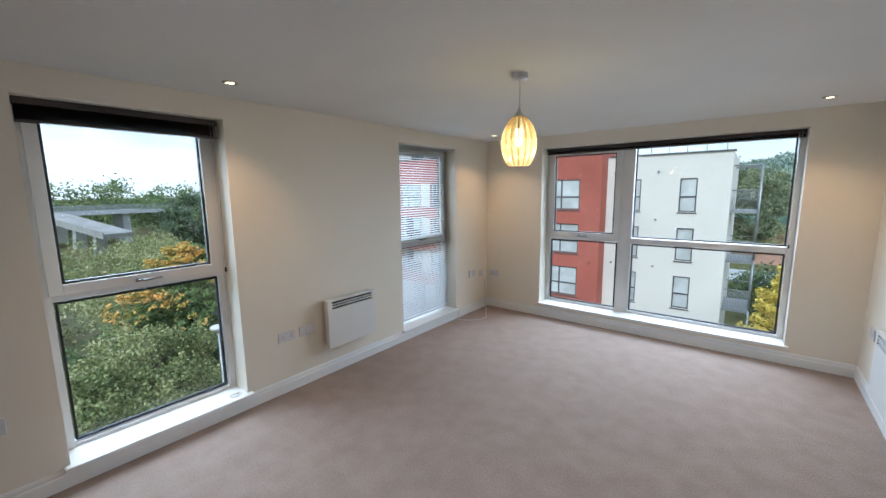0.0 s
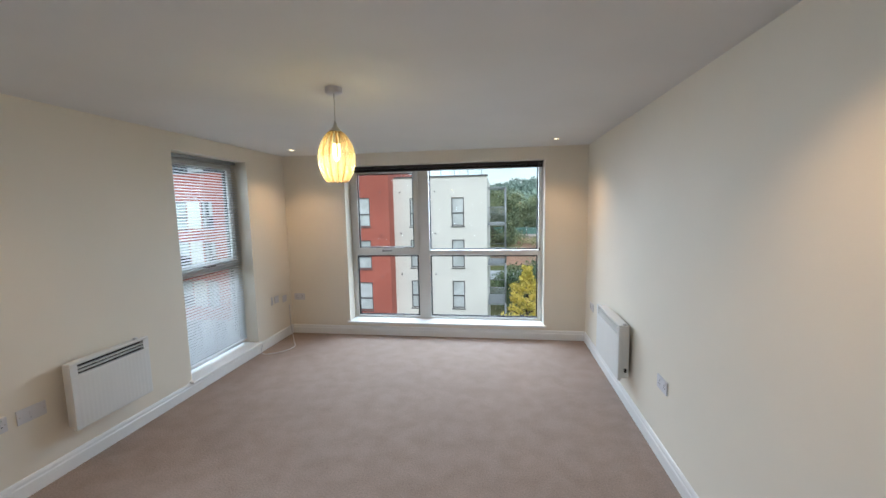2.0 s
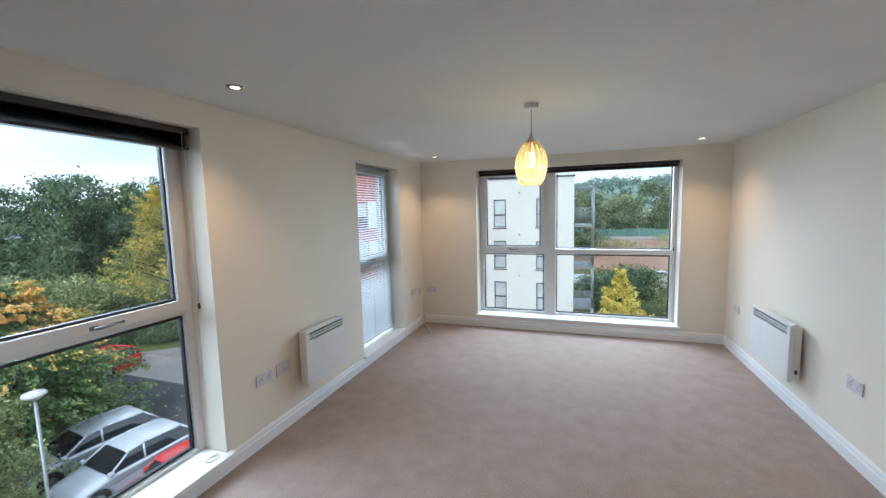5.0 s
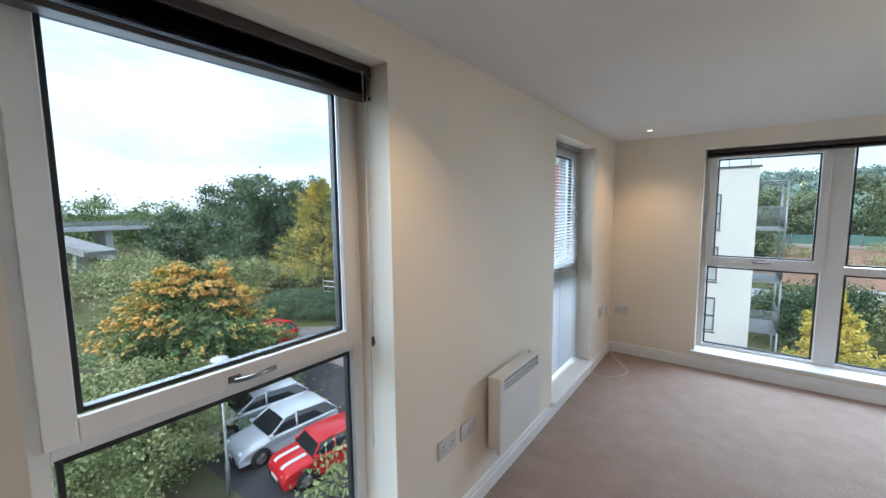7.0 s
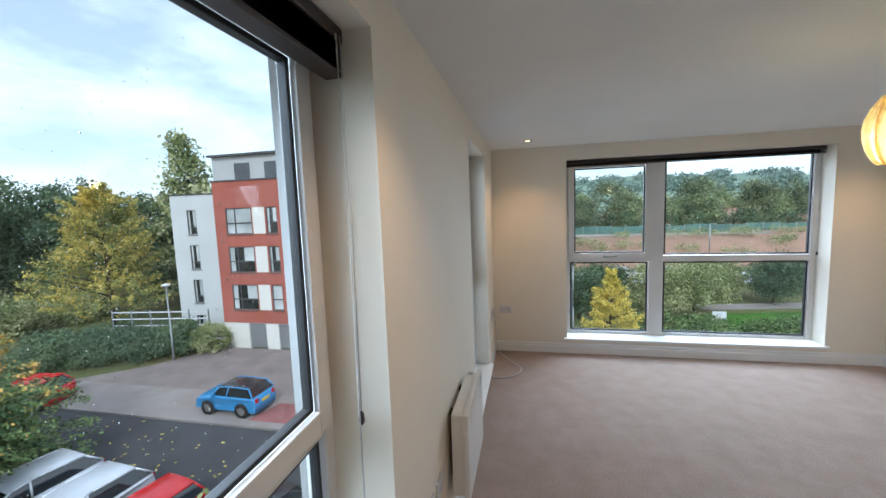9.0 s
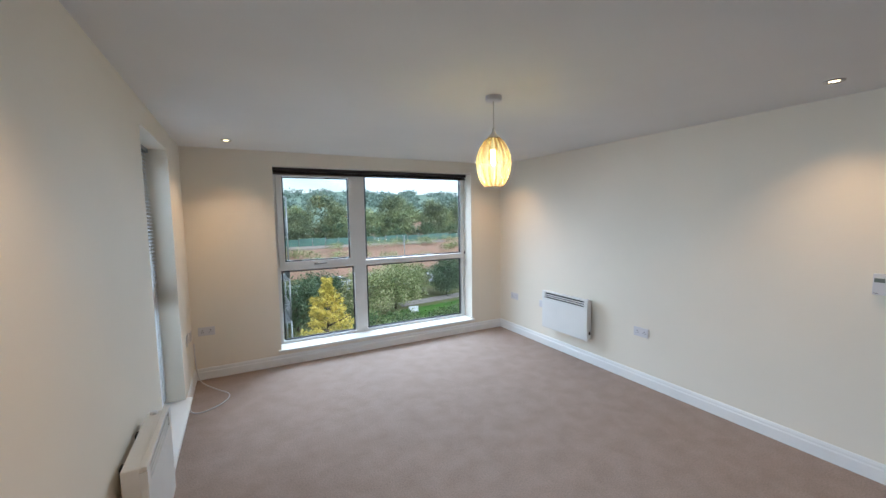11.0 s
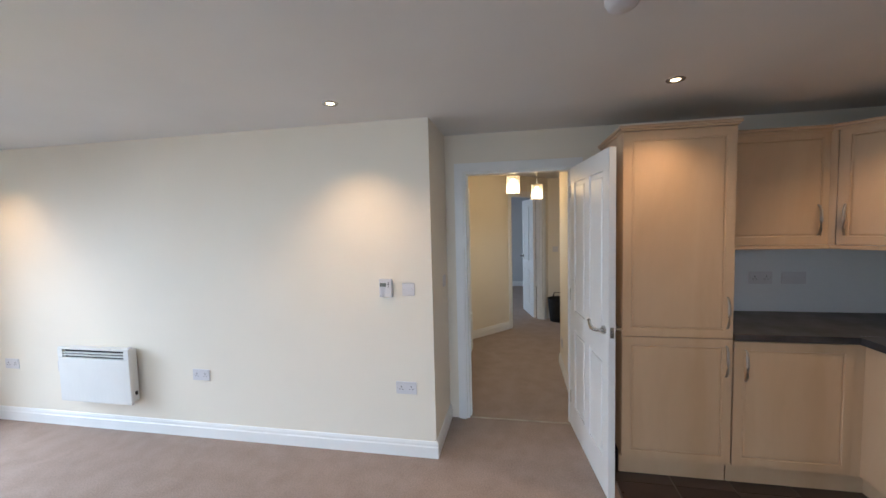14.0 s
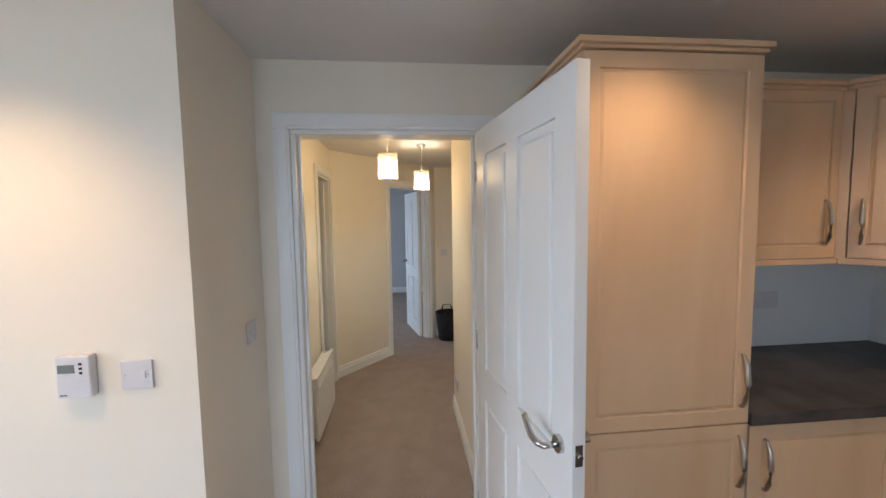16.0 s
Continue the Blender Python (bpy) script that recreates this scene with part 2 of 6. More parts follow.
PALEEARTH = surf("pale_gravel", (0.40, 0.35, 0.30), 0.95, 0.14, 0.1, 5, 0.1, spec=0.1)
BARK = surf("bark", (0.10, 0.075, 0.055), 0.9, 0.25, 3, 20, 0.2, stretch=(3, 3, 0.6))
# bluish haze of distance is put into both hill colours
HILL = surf("haze_tinted_hill", (0.22, 0.295, 0.235), 1.0, 0.2, 0.012, 0.16, 0.0, spec=0.0, second=(0.27, 0.345, 0.26))
CONCRETE = surf("weathered_concrete", (0.36, 0.36, 0.35), 0.9, 0.12, 0.4, 8, 0.06)
# distance haze of the bridge is mixed into this grey-blue; far road shares it
PALEHAZECONC = surf("pale_concrete_haze_tint", (0.46, 0.48, 0.50), 0.9, 0.1, 0.4, 8, 0.05)
FENCEGREEN = surf("green_fence_mesh", (0.12, 0.23, 0.19), 0.7, 0.15, 0.4, 6, 0.0)
RUBBER = surf("tyre_rubber", (0.02, 0.02, 0.02), 0.85, 0.15, 8, 60, 0.05)
CARGLASS = surf("car_glass", (0.02, 0.025, 0.03), 0.06, 0.1, 3, 20, 0.0, spec=0.9)
SILVERPAINT = surf("silver_car_paint", (0.66, 0.69, 0.73), 0.22, 0.04, 3, 300, 0.0, metal=0.15)
REDPAINT = surf("red_car_paint", (0.55, 0.02, 0.025), 0.2, 0.06, 3, 200, 0.0)
BLUEPAINT = surf("blue_car_paint", (0.06, 0.27, 0.56), 0.2, 0.06, 3, 200, 0.0)
WHITEPAINT = surf("white_car_paint", (0.75, 0.77, 0.79), 0.22, 0.04, 3, 200, 0.0)
BLACKPAINT = surf("black_car_paint", (0.02, 0.021, 0.024), 0.2, 0.06, 3, 200, 0.0)
LIGHTGLASS = surf("headlight_glass", (0.75, 0.78, 0.80), 0.08, 0.05, 8, 60, 0.0, spec=0.9)
TAILRED = surf("tail_light_red", (0.45, 0.02, 0.02), 0.15, 0.05, 8, 60, 0.0)
LEAFGREEN = leaf_mat("green_leaves", [(0.07, 0.12, 0.045), (0.14, 0.21, 0.07), (0.25, 0.32, 0.12)])
LEAFDARK = leaf_mat("dark_leaves", [(0.06, 0.10, 0.055), (0.105, 0.16, 0.08), (0.18, 0.23, 0.12)])
LEAFMID = leaf_mat("mid_green_leaves", [(0.09, 0.12, 0.07), (0.17, 0.21, 0.11), (0.29, 0.315, 0.165)])
# far trees: distance haze is painted into these paler greens
LEAFFAR = leaf_mat("green_leaves_haze_tint", [(0.14, 0.19, 0.10), (0.25, 0.31, 0.14), (0.40, 0.43, 0.21)])
LEAFYELLOW = leaf_mat("yellow_leaves", [(0.15, 0.20, 0.07), (0.42, 0.38, 0.09), (0.74, 0.56, 0.12)])
LEAFGOLD = leaf_mat("golden_leaves", [(0.36, 0.36, 0.08), (0.68, 0.54, 0.09), (0.82, 0.66, 0.16)])
LEAFORANGE = leaf_mat("turning_leaves", [(0.30, 0.30, 0.07), (0.55, 0.40, 0.09), (0.78, 0.46, 0.11), (0.80, 0.44, 0.13)])
LEAFSHRUB = leaf_mat("shrub_leaves", [(0.14, 0.185, 0.07), (0.30, 0.33, 0.13), (0.50, 0.50, 0.27)])


# ---- building helpers ----
def box(bm, x0, y0, z0, x1, y1, z1, bevel=0.0, m=None):
    r = bmesh.ops.create_cube(bm, size=1)
    vs = r["verts"]
    bmesh.ops.scale(bm, vec=(abs(x1 - x0), abs(y1 - y0), abs(z1 - z0)), verts=vs)
    bmesh.ops.translate(bm, vec=((x0 + x1) / 2, (y0 + y1) / 2, (z0 + z1) / 2), verts=vs)
    if bevel:
        es = list({e for v in vs for e in v.link_edges})
        out = bmesh.ops.bevel(bm, geom=es, offset=bevel, segments=2, affect="EDGES", profile=0.6)
        vs = list({v for f in out["faces"] for v in f.verts} | {v for v in vs if v.is_valid})
    if m is not None:
        bmesh.ops.transform(bm, matrix=m, verts=vs)
    return vs


def tube(bm, points, radius, sides=8, taper=None):
    """A round bar along points."""
    rings = []
    pts = [Vector(p) for p in points]
    for i, p in enumerate(pts):
        d = (pts[min(i + 1, len(pts) - 1)] - pts[max(i - 1, 0)]).normalized()
        q = d.to_track_quat("Z", "Y").to_matrix()
        r = radius if taper is None else taper[i]
        rings.append([bm.verts.new(p + q @ Vector((r * math.cos(a), r * math.sin(a), 0))) for a in [2 * math.pi * k / sides for k in range(sides)]])
    for a, b in zip(rings, rings[1:]):
        for k in range(sides):
            f = bm.faces.new((a[k], a[(k + 1) % sides], b[(k + 1) % sides], b[k]))
            f.smooth = True
    bm.faces.new(rings[0][::-1])
    bm.faces.new(rings[-1])


def lathe(bm, profile, sides=24, ribs=0, depth=0.0, centre=(0, 0, 0)):
    """Turns (radius, height) pairs round z; ribs press flutes into it."""
    rings = []
    cx, cy, cz = centre
    for r, z in profile:
        ring = []
        for k in range(sides):
            a = 2 * math.pi * k / sides
            rr = r * (1 + depth * math.cos(ribs * a)) if ribs else r
            ring.append(bm.verts.new((cx + rr * math.cos(a), cy + rr * math.sin(a), cz + z)))
        rings.append(ring)
    for a, b in zip(rings, rings[1:]):
        for k in range(sides):
            f = bm.faces.new((a[k], a[(k + 1) % sides], b[(k + 1) % sides], b[k]))
            f.smooth = True
    return rings


def mesh_of(name, bm, material):
    bmesh.ops.recalc_face_normals(bm, faces=bm.faces)
    me = bpy.data.meshes.new(name)
    bm.to_mesh(me)
    bm.free()
    me.materials.append(material)
    return me


def part(name, bm, material, parent, label=""):
    ob = new(name, mesh_of(name, bm, material))
    ob.parent = parent
    return tagged(ob, label)


def thing(name, m, label, category, group="", kind=""):
    e = new(name)
    e.empty_display_size = 0.1
    e.matrix_basis = m
    return tagged(e, label, category, group, kind)


def solid(name, bm, material, label, category, kind="structure"):
    return tagged(new(name, mesh_of(name, bm, material)), label, category, kind=kind)


def boxpart(name, parent, material, x0, y0, z0, x1, y1, z1, bevel=0.0, label=""):
    bm = bmesh.new()
    box(bm, x0, y0, z0, x1, y1, z1, bevel)
    return part(name, bm, material, parent, label)


def wall_cells(bm, axis, at, thick, a0, a1, z0, z1, holes):
    """A wall along an axis ('x' or 'y') from a0 to a1, between at and at + thick, with holes (a, b, low, high)."""
    cuts = sorted({a0, a1, *[h[0] for h in holes], *[h[1] for h in holes]})
    for c0, c1 in zip(cuts, cuts[1:]):
        mid = (c0 + c1) / 2
        spans, low = [], z0
        for h in sorted([h for h in holes if h[0] < mid < h[1]], key=lambda h: h[2]):
            if h[2] > low:
                spans.append((low, h[2]))
            low = h[3]
        if low < z1:
            spans.append((low, z1))
        for s0, s1 in spans:
            if axis == "x":
                box(bm, c0, min(at, at + thick), s0, c1, max(at, at + thick), s1)
            else:
                box(bm, min(at, at + thick), c0, s0, max(at, at + thick), c1, s1)


# ---- the flat's shell ----
XL, XR, YF, YB, H = -3.235, 0.515, 4.885, -2.23, 2.305
XD, YE = 1.09, 0.845            # door wall, and the end of the long wall
W1 = (0.44, 1.44, 0.10, 2.157)
W2 = (3.155, 4.14, 0.10, 2.157)
WB = (-2.425, 0.03, 0.15, 2.16)


def wall(name, label, pieces, material=None):
    bm = bmesh.new()
    for p in pieces:
        wall_cells(bm, *p)
    return solid(name, bm, material or WALL, label, "wall")


wall("wall_west", "cream painted wall with two tall window openings", [("y", XL, -0.255, YB - 0.2, YF + 0.255, -0.3, H + 0.25, [W1, W2])])
def wider(w, d=0.09):
    """The outer leaf's opening, stepped back round the frame."""
    return (w[0] - d, w[1] + d, w[2] - d, w[3] + 0.02)


# grey stands in for dimmer light on whitish outer reveals near the window lamps
OUTER = surf("outer_wall_toned_down", (0.34, 0.335, 0.33), 0.85, 0.1, 2, 30, 0.06)
wall("wall_west_outer", "flat's outer wall, toned grey to mute window light", [("y", XL - 0.255, -0.12, YB - 0.2, YF + 0.375, -0.3, H + 0.25, [wider(W1), wider(W2)])], OUTER)
wall("wall_north_outer", "flat's outer wall, toned grey to mute window light", [("x", YF + 0.255, 0.12, XL - 0.255, XR + 0.36, -0.3, H + 0.25, [wider(WB)])], OUTER)
wall("wall_north", "cream painted wall with a wide window opening", [("x", YF, 0.255, XL, XR + 0.36, -0.3, H + 0.25, [WB])])
wall("wall_east", "long cream painted wall of the living room", [("y", XR, 0.12, YE, YF, 0, H, [])])
wall("wall_return", "short cream painted return wall beside the door", [("x", YE, 0.12, XR + 0.12, 1.21, 0, H, [])])
wall("wall_door", "cream painted wall with the hall doorway", [("y", XD, 0.12, YB, YE, 0, H, [(-0.135, 0.70, 0, 2.01)])])
wall("wall_south", "cream painted kitchen wall", [("x", YB, -0.2, XL, 1.21, 0, H, [])])
bm = bmesh.new()
box(bm, XL, YB, -0.3, 8.2, YF, 0.0)
floor = solid("floor", bm, CARPET, "worn taupe carpet with flattened pile marks", "carpet")
bm = bmesh.new()
box(bm, XL, YB, H, 8.2, YF, H + 0.25)
solid("ceiling", bm, CEIL, "white painted flat ceiling", "ceiling")

# skirting board: two-step moulding, run along the walls
SKIRT = [(0, 0), (0.016, 0), (0.016, 0.075), (0.011, 0.083), (0.011, 0.098), (0.006, 0.112), (0, 0.115)]


def skirting(name, p, q, inward):
    """From p to q along a wall; inward: unit direction into the room."""
    bm = bmesh.new()
    a, b, n = Vector((*p, 0)), Vector((*q, 0)), Vector((*inward, 0))
    ra = [bm.verts.new(a + n * d + Vector((0, 0, z))) for d, z in SKIRT]
    rb = [bm.verts.new(b + n * d + Vector((0, 0, z))) for d, z in SKIRT]
    for i in range(len(SKIRT)):
        j = (i + 1) % len(SKIRT)
        bm.faces.new((ra[i], ra[j], rb[j], rb[i]))
    bm.faces.new(ra)
    bm.faces.new(rb[::-1])
    return solid(name, bm, GLOSSWHITE, "white gloss moulded skirting board", "skirting board")


skirting("baseboard_west", (XL, -0.3), (XL, YF), (1, 0))
skirting("baseboard_north", (XL + 0.016, YF), (XR - 0.016, YF), (0, -1))
skirting("baseboard_east", (XR, YE - 0.016), (XR, YF), (-1, 0))
skirting("baseboard_return", (XR, YE), (1.09, YE), (0, -1))


# ---- windows ----
def bar_frame(bm, u0, u1, z0, z1, w, d0, d1):
    """A rectangular frame of bars w wide, in the plane u-z, between depths d0 and d1 (u along x, depth along y)."""
    box(bm, u0, d0, z0, u0 + w, d1, z1, 0.004)
    box(bm, u1 - w, d0, z0, u1, d1, z1, 0.004)
    box(bm, u0 + w, d0, z0, u1 - w, d1, z0 + w, 0.004)
    box(bm, u0 + w, d0, z1 - w, u1 - w, d1, z1, 0.004)


def gasket_and_pane(parent, u0, u1, z0, z1, d=-0.018):
    bm = bmesh.new()
    bar_frame(bm, u0 - 0.004, u1 + 0.004, z0 - 0.004, z1 + 0.004, 0.014, d, d + 0.028)
    part("gasket", bm, GASKET, parent, "black rubber glazing gasket")
    pane = boxpart("pane", parent, PANE, u0, d + 0.006, z0, u1, d + 0.010, z1)
    pane.visible_shadow = False


def window_handle(parent, u, z):
    bm = bmesh.new()
    box(bm, u - 0.06, -0.058, z - 0.012, u - 0.02, -0.036, z + 0.012, 0.004)
    tube(bm, [(u - 0.045, -0.055, z), (u - 0.045, -0.075, z), (u - 0.02, -0.085, z), (u + 0.08, -0.085, z + 0.004)], 0.008)
    part("handle", bm, GUNMETAL, parent, "dark chrome window handle")


def window(name, m, wide, z0, z1, lights, label, mid=1.045):
    """lights: (u0, u1, opens) columns; each has an upper and a lower pane about a transom."""
    w = thing(name, m, label, "window", kind="structure")
    bm = bmesh.new()
    bar_frame(bm, 0, wide, z0, z1, 0.05, -0.035, 0.035)
    edges = [l[1] for l in lights[:-1]]
    for e, l in zip(edges, lights[1:]):
        box(bm, e, -0.034, z0 + 0.05, l[0], 0.034, z1 - 0.05, 0.003)
    for u0, u1, opens in lights:
        box(bm, u0, -0.033, mid - 0.03, u1, 0.033, mid + 0.03, 0.003)
    part("window_frame", bm, UPVC, w)
    for u0, u1, opens in lights:
        gasket_and_pane(w, u0 + 0.012, u1 - 0.012, z0 + 0.062, mid - 0.042)
        if opens:
            bm = bmesh.new()
            bar_frame(bm, u0 - 0.012, u1 + 0.012, mid + 0.005, z1 - 0.03, 0.062, -0.055, -0.0355)
            sash = part("sash", bm, UPVC, w, "white opening sash")
            gasket_and_pane(w, u0 + 0.055, u1 - 0.055, mid + 0.072, z1 - 0.097, -0.0375)
            window_handle(w, (u0 + u1) / 2, mid + 0.03)
        else:
            gasket_and_pane(w, u0 + 0.012, u1 - 0.012, mid + 0.042, z1 - 0.062)
    return w


window_near = window("window_1", pose(-3.455, W1[0], 0, 0, 0, 90), W1[1] - W1[0], W1[2], W1[3], [(0.05, 0.95, True)], "white framed tall window with a top-hung opening light", 1.065)
window("window_2", pose(-3.455, W2[0], 0, 0, 0, 90), W2[1] - W2[0], W2[2], W2[3], [(0.05, 0.935, True)], "white framed tall window behind a lowered blind")
window("window_3", pose(WB[0], 5.11, 0), WB[1] - WB[0], WB[2], WB[3], [(0.05, 0.89, True), (1.035, 2.405, False)], "wide white framed window with one opening light")


def raindrops(parent, u0, u1, z0, z1, d, n, seed):
    """Drops standing on the outer face of a pane."""
    rng = np.random.default_rng(seed)
    bm = bmesh.new()
    for _ in range(n):
        r = rng.uniform(0.0005, 0.0012)
        vs = bmesh.ops.create_icosphere(bm, subdivisions=1, radius=r)["verts"]
        bmesh.ops.scale(bm, vec=(1, 0.45, rng.uniform(1.0, 1.5)), verts=vs)
        bmesh.ops.translate(bm, vec=(rng.uniform(u0, u1), d, rng.uniform(z0, z1)), verts=vs)
    ob = part("raindrops", bm, DROPLET, parent, "scattered raindrops on the glass")
    return tagged(ob, kind="stuff")


raindrops(window_near, 0.13, 0.88, 1.15, 2.0, -0.026, 300, 7)


def sill(name, x0, y0, x1, y1, z):
    bm = bmesh.new()
    box(bm, x0, y0, z - 0.024, x1, y1, z, 0.007)
    return solid(name, bm, GLOSSWHITE, "white painted window board", "window sill")


sill("sill_west_near", -3.42, W1[0] - 0.03, -3.19, W1[1] + 0.035, 0.126)
sill("sill_west_far", -3.42, W2[0] - 0.03, -3.19, W2[1] + 0.035, 0.126)
sill("sill_north", WB[0] - 0.03, 4.852, WB[1] + 0.03, 5.075, 0.176)

# window openings' lower fill below the boards is the wall itself


# ---- blinds ----
def slat_mesh(wide, deep, material, tilt):
    bm = bmesh.new()
    n = 4
    rows = []
    for i in range(n + 1):
        f = i / n - 0.5
        y, z = f * deep, 0.0025 * (1 - 4 * f * f)
        c, s = math.cos(tilt), math.sin(tilt)
        rows.append([bm.verts.new((x, y * c - z * s, y * s + z * c)) for x in (0, wide)])
    for a, b in zip(rows, rows[1:]):
        bm.faces.new((a[0], a[1], b[1], b[0])).smooth = True
    r = bmesh.ops.solidify(bm, geom=bm.faces[:], thickness=0.0008)
    return mesh_of("slat", bm, material)


def raised_blind(m, wide, stack, label):
    b = thing("venetian_blind", m, label, "blind")
    boxpart("headrail", b, BLINDDARK, 0, -0.028, -0.036, wide, 0.028, 0, 0.003)
    me = slat_mesh(wide - 0.01, 0.05, BLINDDARK, 0.02)
    n = int((stack - 0.05) / 0.0042)
    for i in range(n):
        s = new("slat", me)
        s.parent = b
        s.location = (0.005, 0.002 * math.sin(i * 2.1), -0.042 - i * 0.0042)
    boxpart("bottom_rail", b, BLINDDARK, 0.003, -0.026, -stack, wide - 0.003, 0.026, -stack + 0.014, 0.003)
    bm = bmesh.new()
    tube(bm, [(wide - 0.03, -0.034, -0.03), (wide - 0.028, -0.036, -0.5), (wide - 0.035, -0.034, -1.05)], 0.0022, 6)
    tube(bm, [(wide - 0.05, -0.034, -0.03), (wide - 0.046, -0.036, -0.6), (wide - 0.05, -0.034, -1.5)], 0.0022, 6)
    part("cord", bm, CORD, b, "pale pull cords")
    bm = bmesh.new()
    lathe(bm, [(0.002, 0.03), (0.007, 0.02), (0.009, 0), (0.003, -0.012)], 10, centre=(wide - 0.035, -0.034, -1.07))
    part("toggle", bm, BLINDDARK, b)
    return b


raised_blind(pose(-3.34, W1[0] + 0.01, W1[3] - 0.003, 0, 0, 90), W1[1] - W1[0] - 0.02, 0.125, "dark brown venetian blind drawn up in the window head")
raised_blind(pose(WB[0] + 0.01, 5.03, WB[3] - 0.003), WB[1] - WB[0] - 0.02, 0.072, "dark brown venetian blind drawn up over wide window")

blind = thing("venetian_blind", pose(-3.375, W2[0] + 0.012, W2[3] - 0.003, 0, 0, 90), "grey metal venetian blind lowered with slats open", "blind")
wide = W2[1] - W2[0] - 0.024
boxpart("headrail", blind, GALV, 0, -0.02, -0.03, wide, 0.02, 0, 0.003)
me = slat_mesh(wide, 0.034, BLINDGREY, 0.32)
for i in range(71):
    s = new("slat", me)
    s.parent = blind
    s.location = (0, 0, -0.05 - i * 0.0271)
boxpart("bottom_rail", blind, BLINDGREY, 0, -0.012, -1.985, wide, 0.012, -1.970, 0.003)
bm = bmesh.new()
for u in (0.12, wide / 2, wide - 0.12):
    for d in (-0.0135, 0.0135):
        tube(bm, [(u, d, -0.03), (u, d, -1.97)], 0.0012, 5)
part("ladder_cord", bm, CORD, blind)


# ---- hall doorway and door ----
def architrave(name, m, wide, high, side=0.07):
    """A moulded door surround in the plane x-z, proud towards -y."""
    a = thing(name, m, "white gloss moulded door surround", "door frame", kind="structure")
    for nm, x0, z0, x1, z1 in (("jamb", -side, 0, 0, high), ("jamb", wide, 0, wide + side, high), ("head", -side, high, wide + side, high + side)):
        bm = bmesh.new()
        box(bm, x0, -0.016, z0, x1, -0.001, z1, 0.004)
        if nm == "jamb":
            inner = x1 if x0 < 0 else x0
            s = -1 if x0 < 0 else 1
            box(bm, min(inner + s * 0.012, inner + s * 0.05), -0.021, z0, max(inner + s * 0.012, inner + s * 0.05), -0.0155, z1 + 0.03, 0.002)
        else:
            box(bm, -0.03, -0.0213, z0 + 0.012, wide + 0.03, -0.0155, z0 + 0.05, 0.002)
        part(nm, bm, GLOSSWHITE, a)
    return a


def lining(name, m, wide, high, deep):
    """The lining boards of an opening, with stops."""
    a = thing(name, m, "white gloss door lining", "door frame", kind="structure")
    for x0, x1 in ((0, 0.018), (wide - 0.018, wide)):
        boxpart("lining_board", a, GLOSSWHITE, x0, 0, 0, x1, deep, high, 0.002)
    boxpart("lining_board", a, GLOSSWHITE, 0.018, 0, high - 0.018, wide - 0.018, deep, high, 0.002)
    for x0, x1 in ((0.018, 0.03), (wide - 0.03, wide - 0.018)):
        boxpart("door_stop", a, GLOSSWHITE, x0, 0.045, 0, x1, 0.075, high - 0.018, 0.002)


architrave("door_frame_hall", pose(XD, 0.70, 0, 0, 0, -90), 0.835, 2.01)
lining("door_lining_hall", pose(XD, 0.70, 0, 0, 0, -90), 0.835, 2.01, 0.12)


def lever(parent, x, y, z, side, back=1):
    """A chrome lever on a round rose; side: -1 or 1 along y; back: the way that the lever points along x."""
    bm = bmesh.new()
    q = pose(x, y, z, 90 if side < 0 else -90)
    vs = bmesh.ops.create_cone(bm, cap_ends=True, segments=24, radius1=0.026, radius2=0.024, depth=0.012)["verts"]
    bmesh.ops.transform(bm, matrix=q @ Matrix.Translation((0, 0, 0.006)), verts=vs)
    s = side
    tube(bm, [(x, y + s * 0.01, z), (x, y + s * 0.05, z), (x + back * 0.02, y + s * 0.06, z), (x + back * 0.06, y + s * 0.058, z - 0.004), (x + back * 0.1, y + s * 0.054, z + 0.012), (x + back * 0.125, y + s * 0.052, z + 0.03)], 0.0095, 10)
    return part("door_handle", bm, CHROME, parent, "curved chrome lever handle")


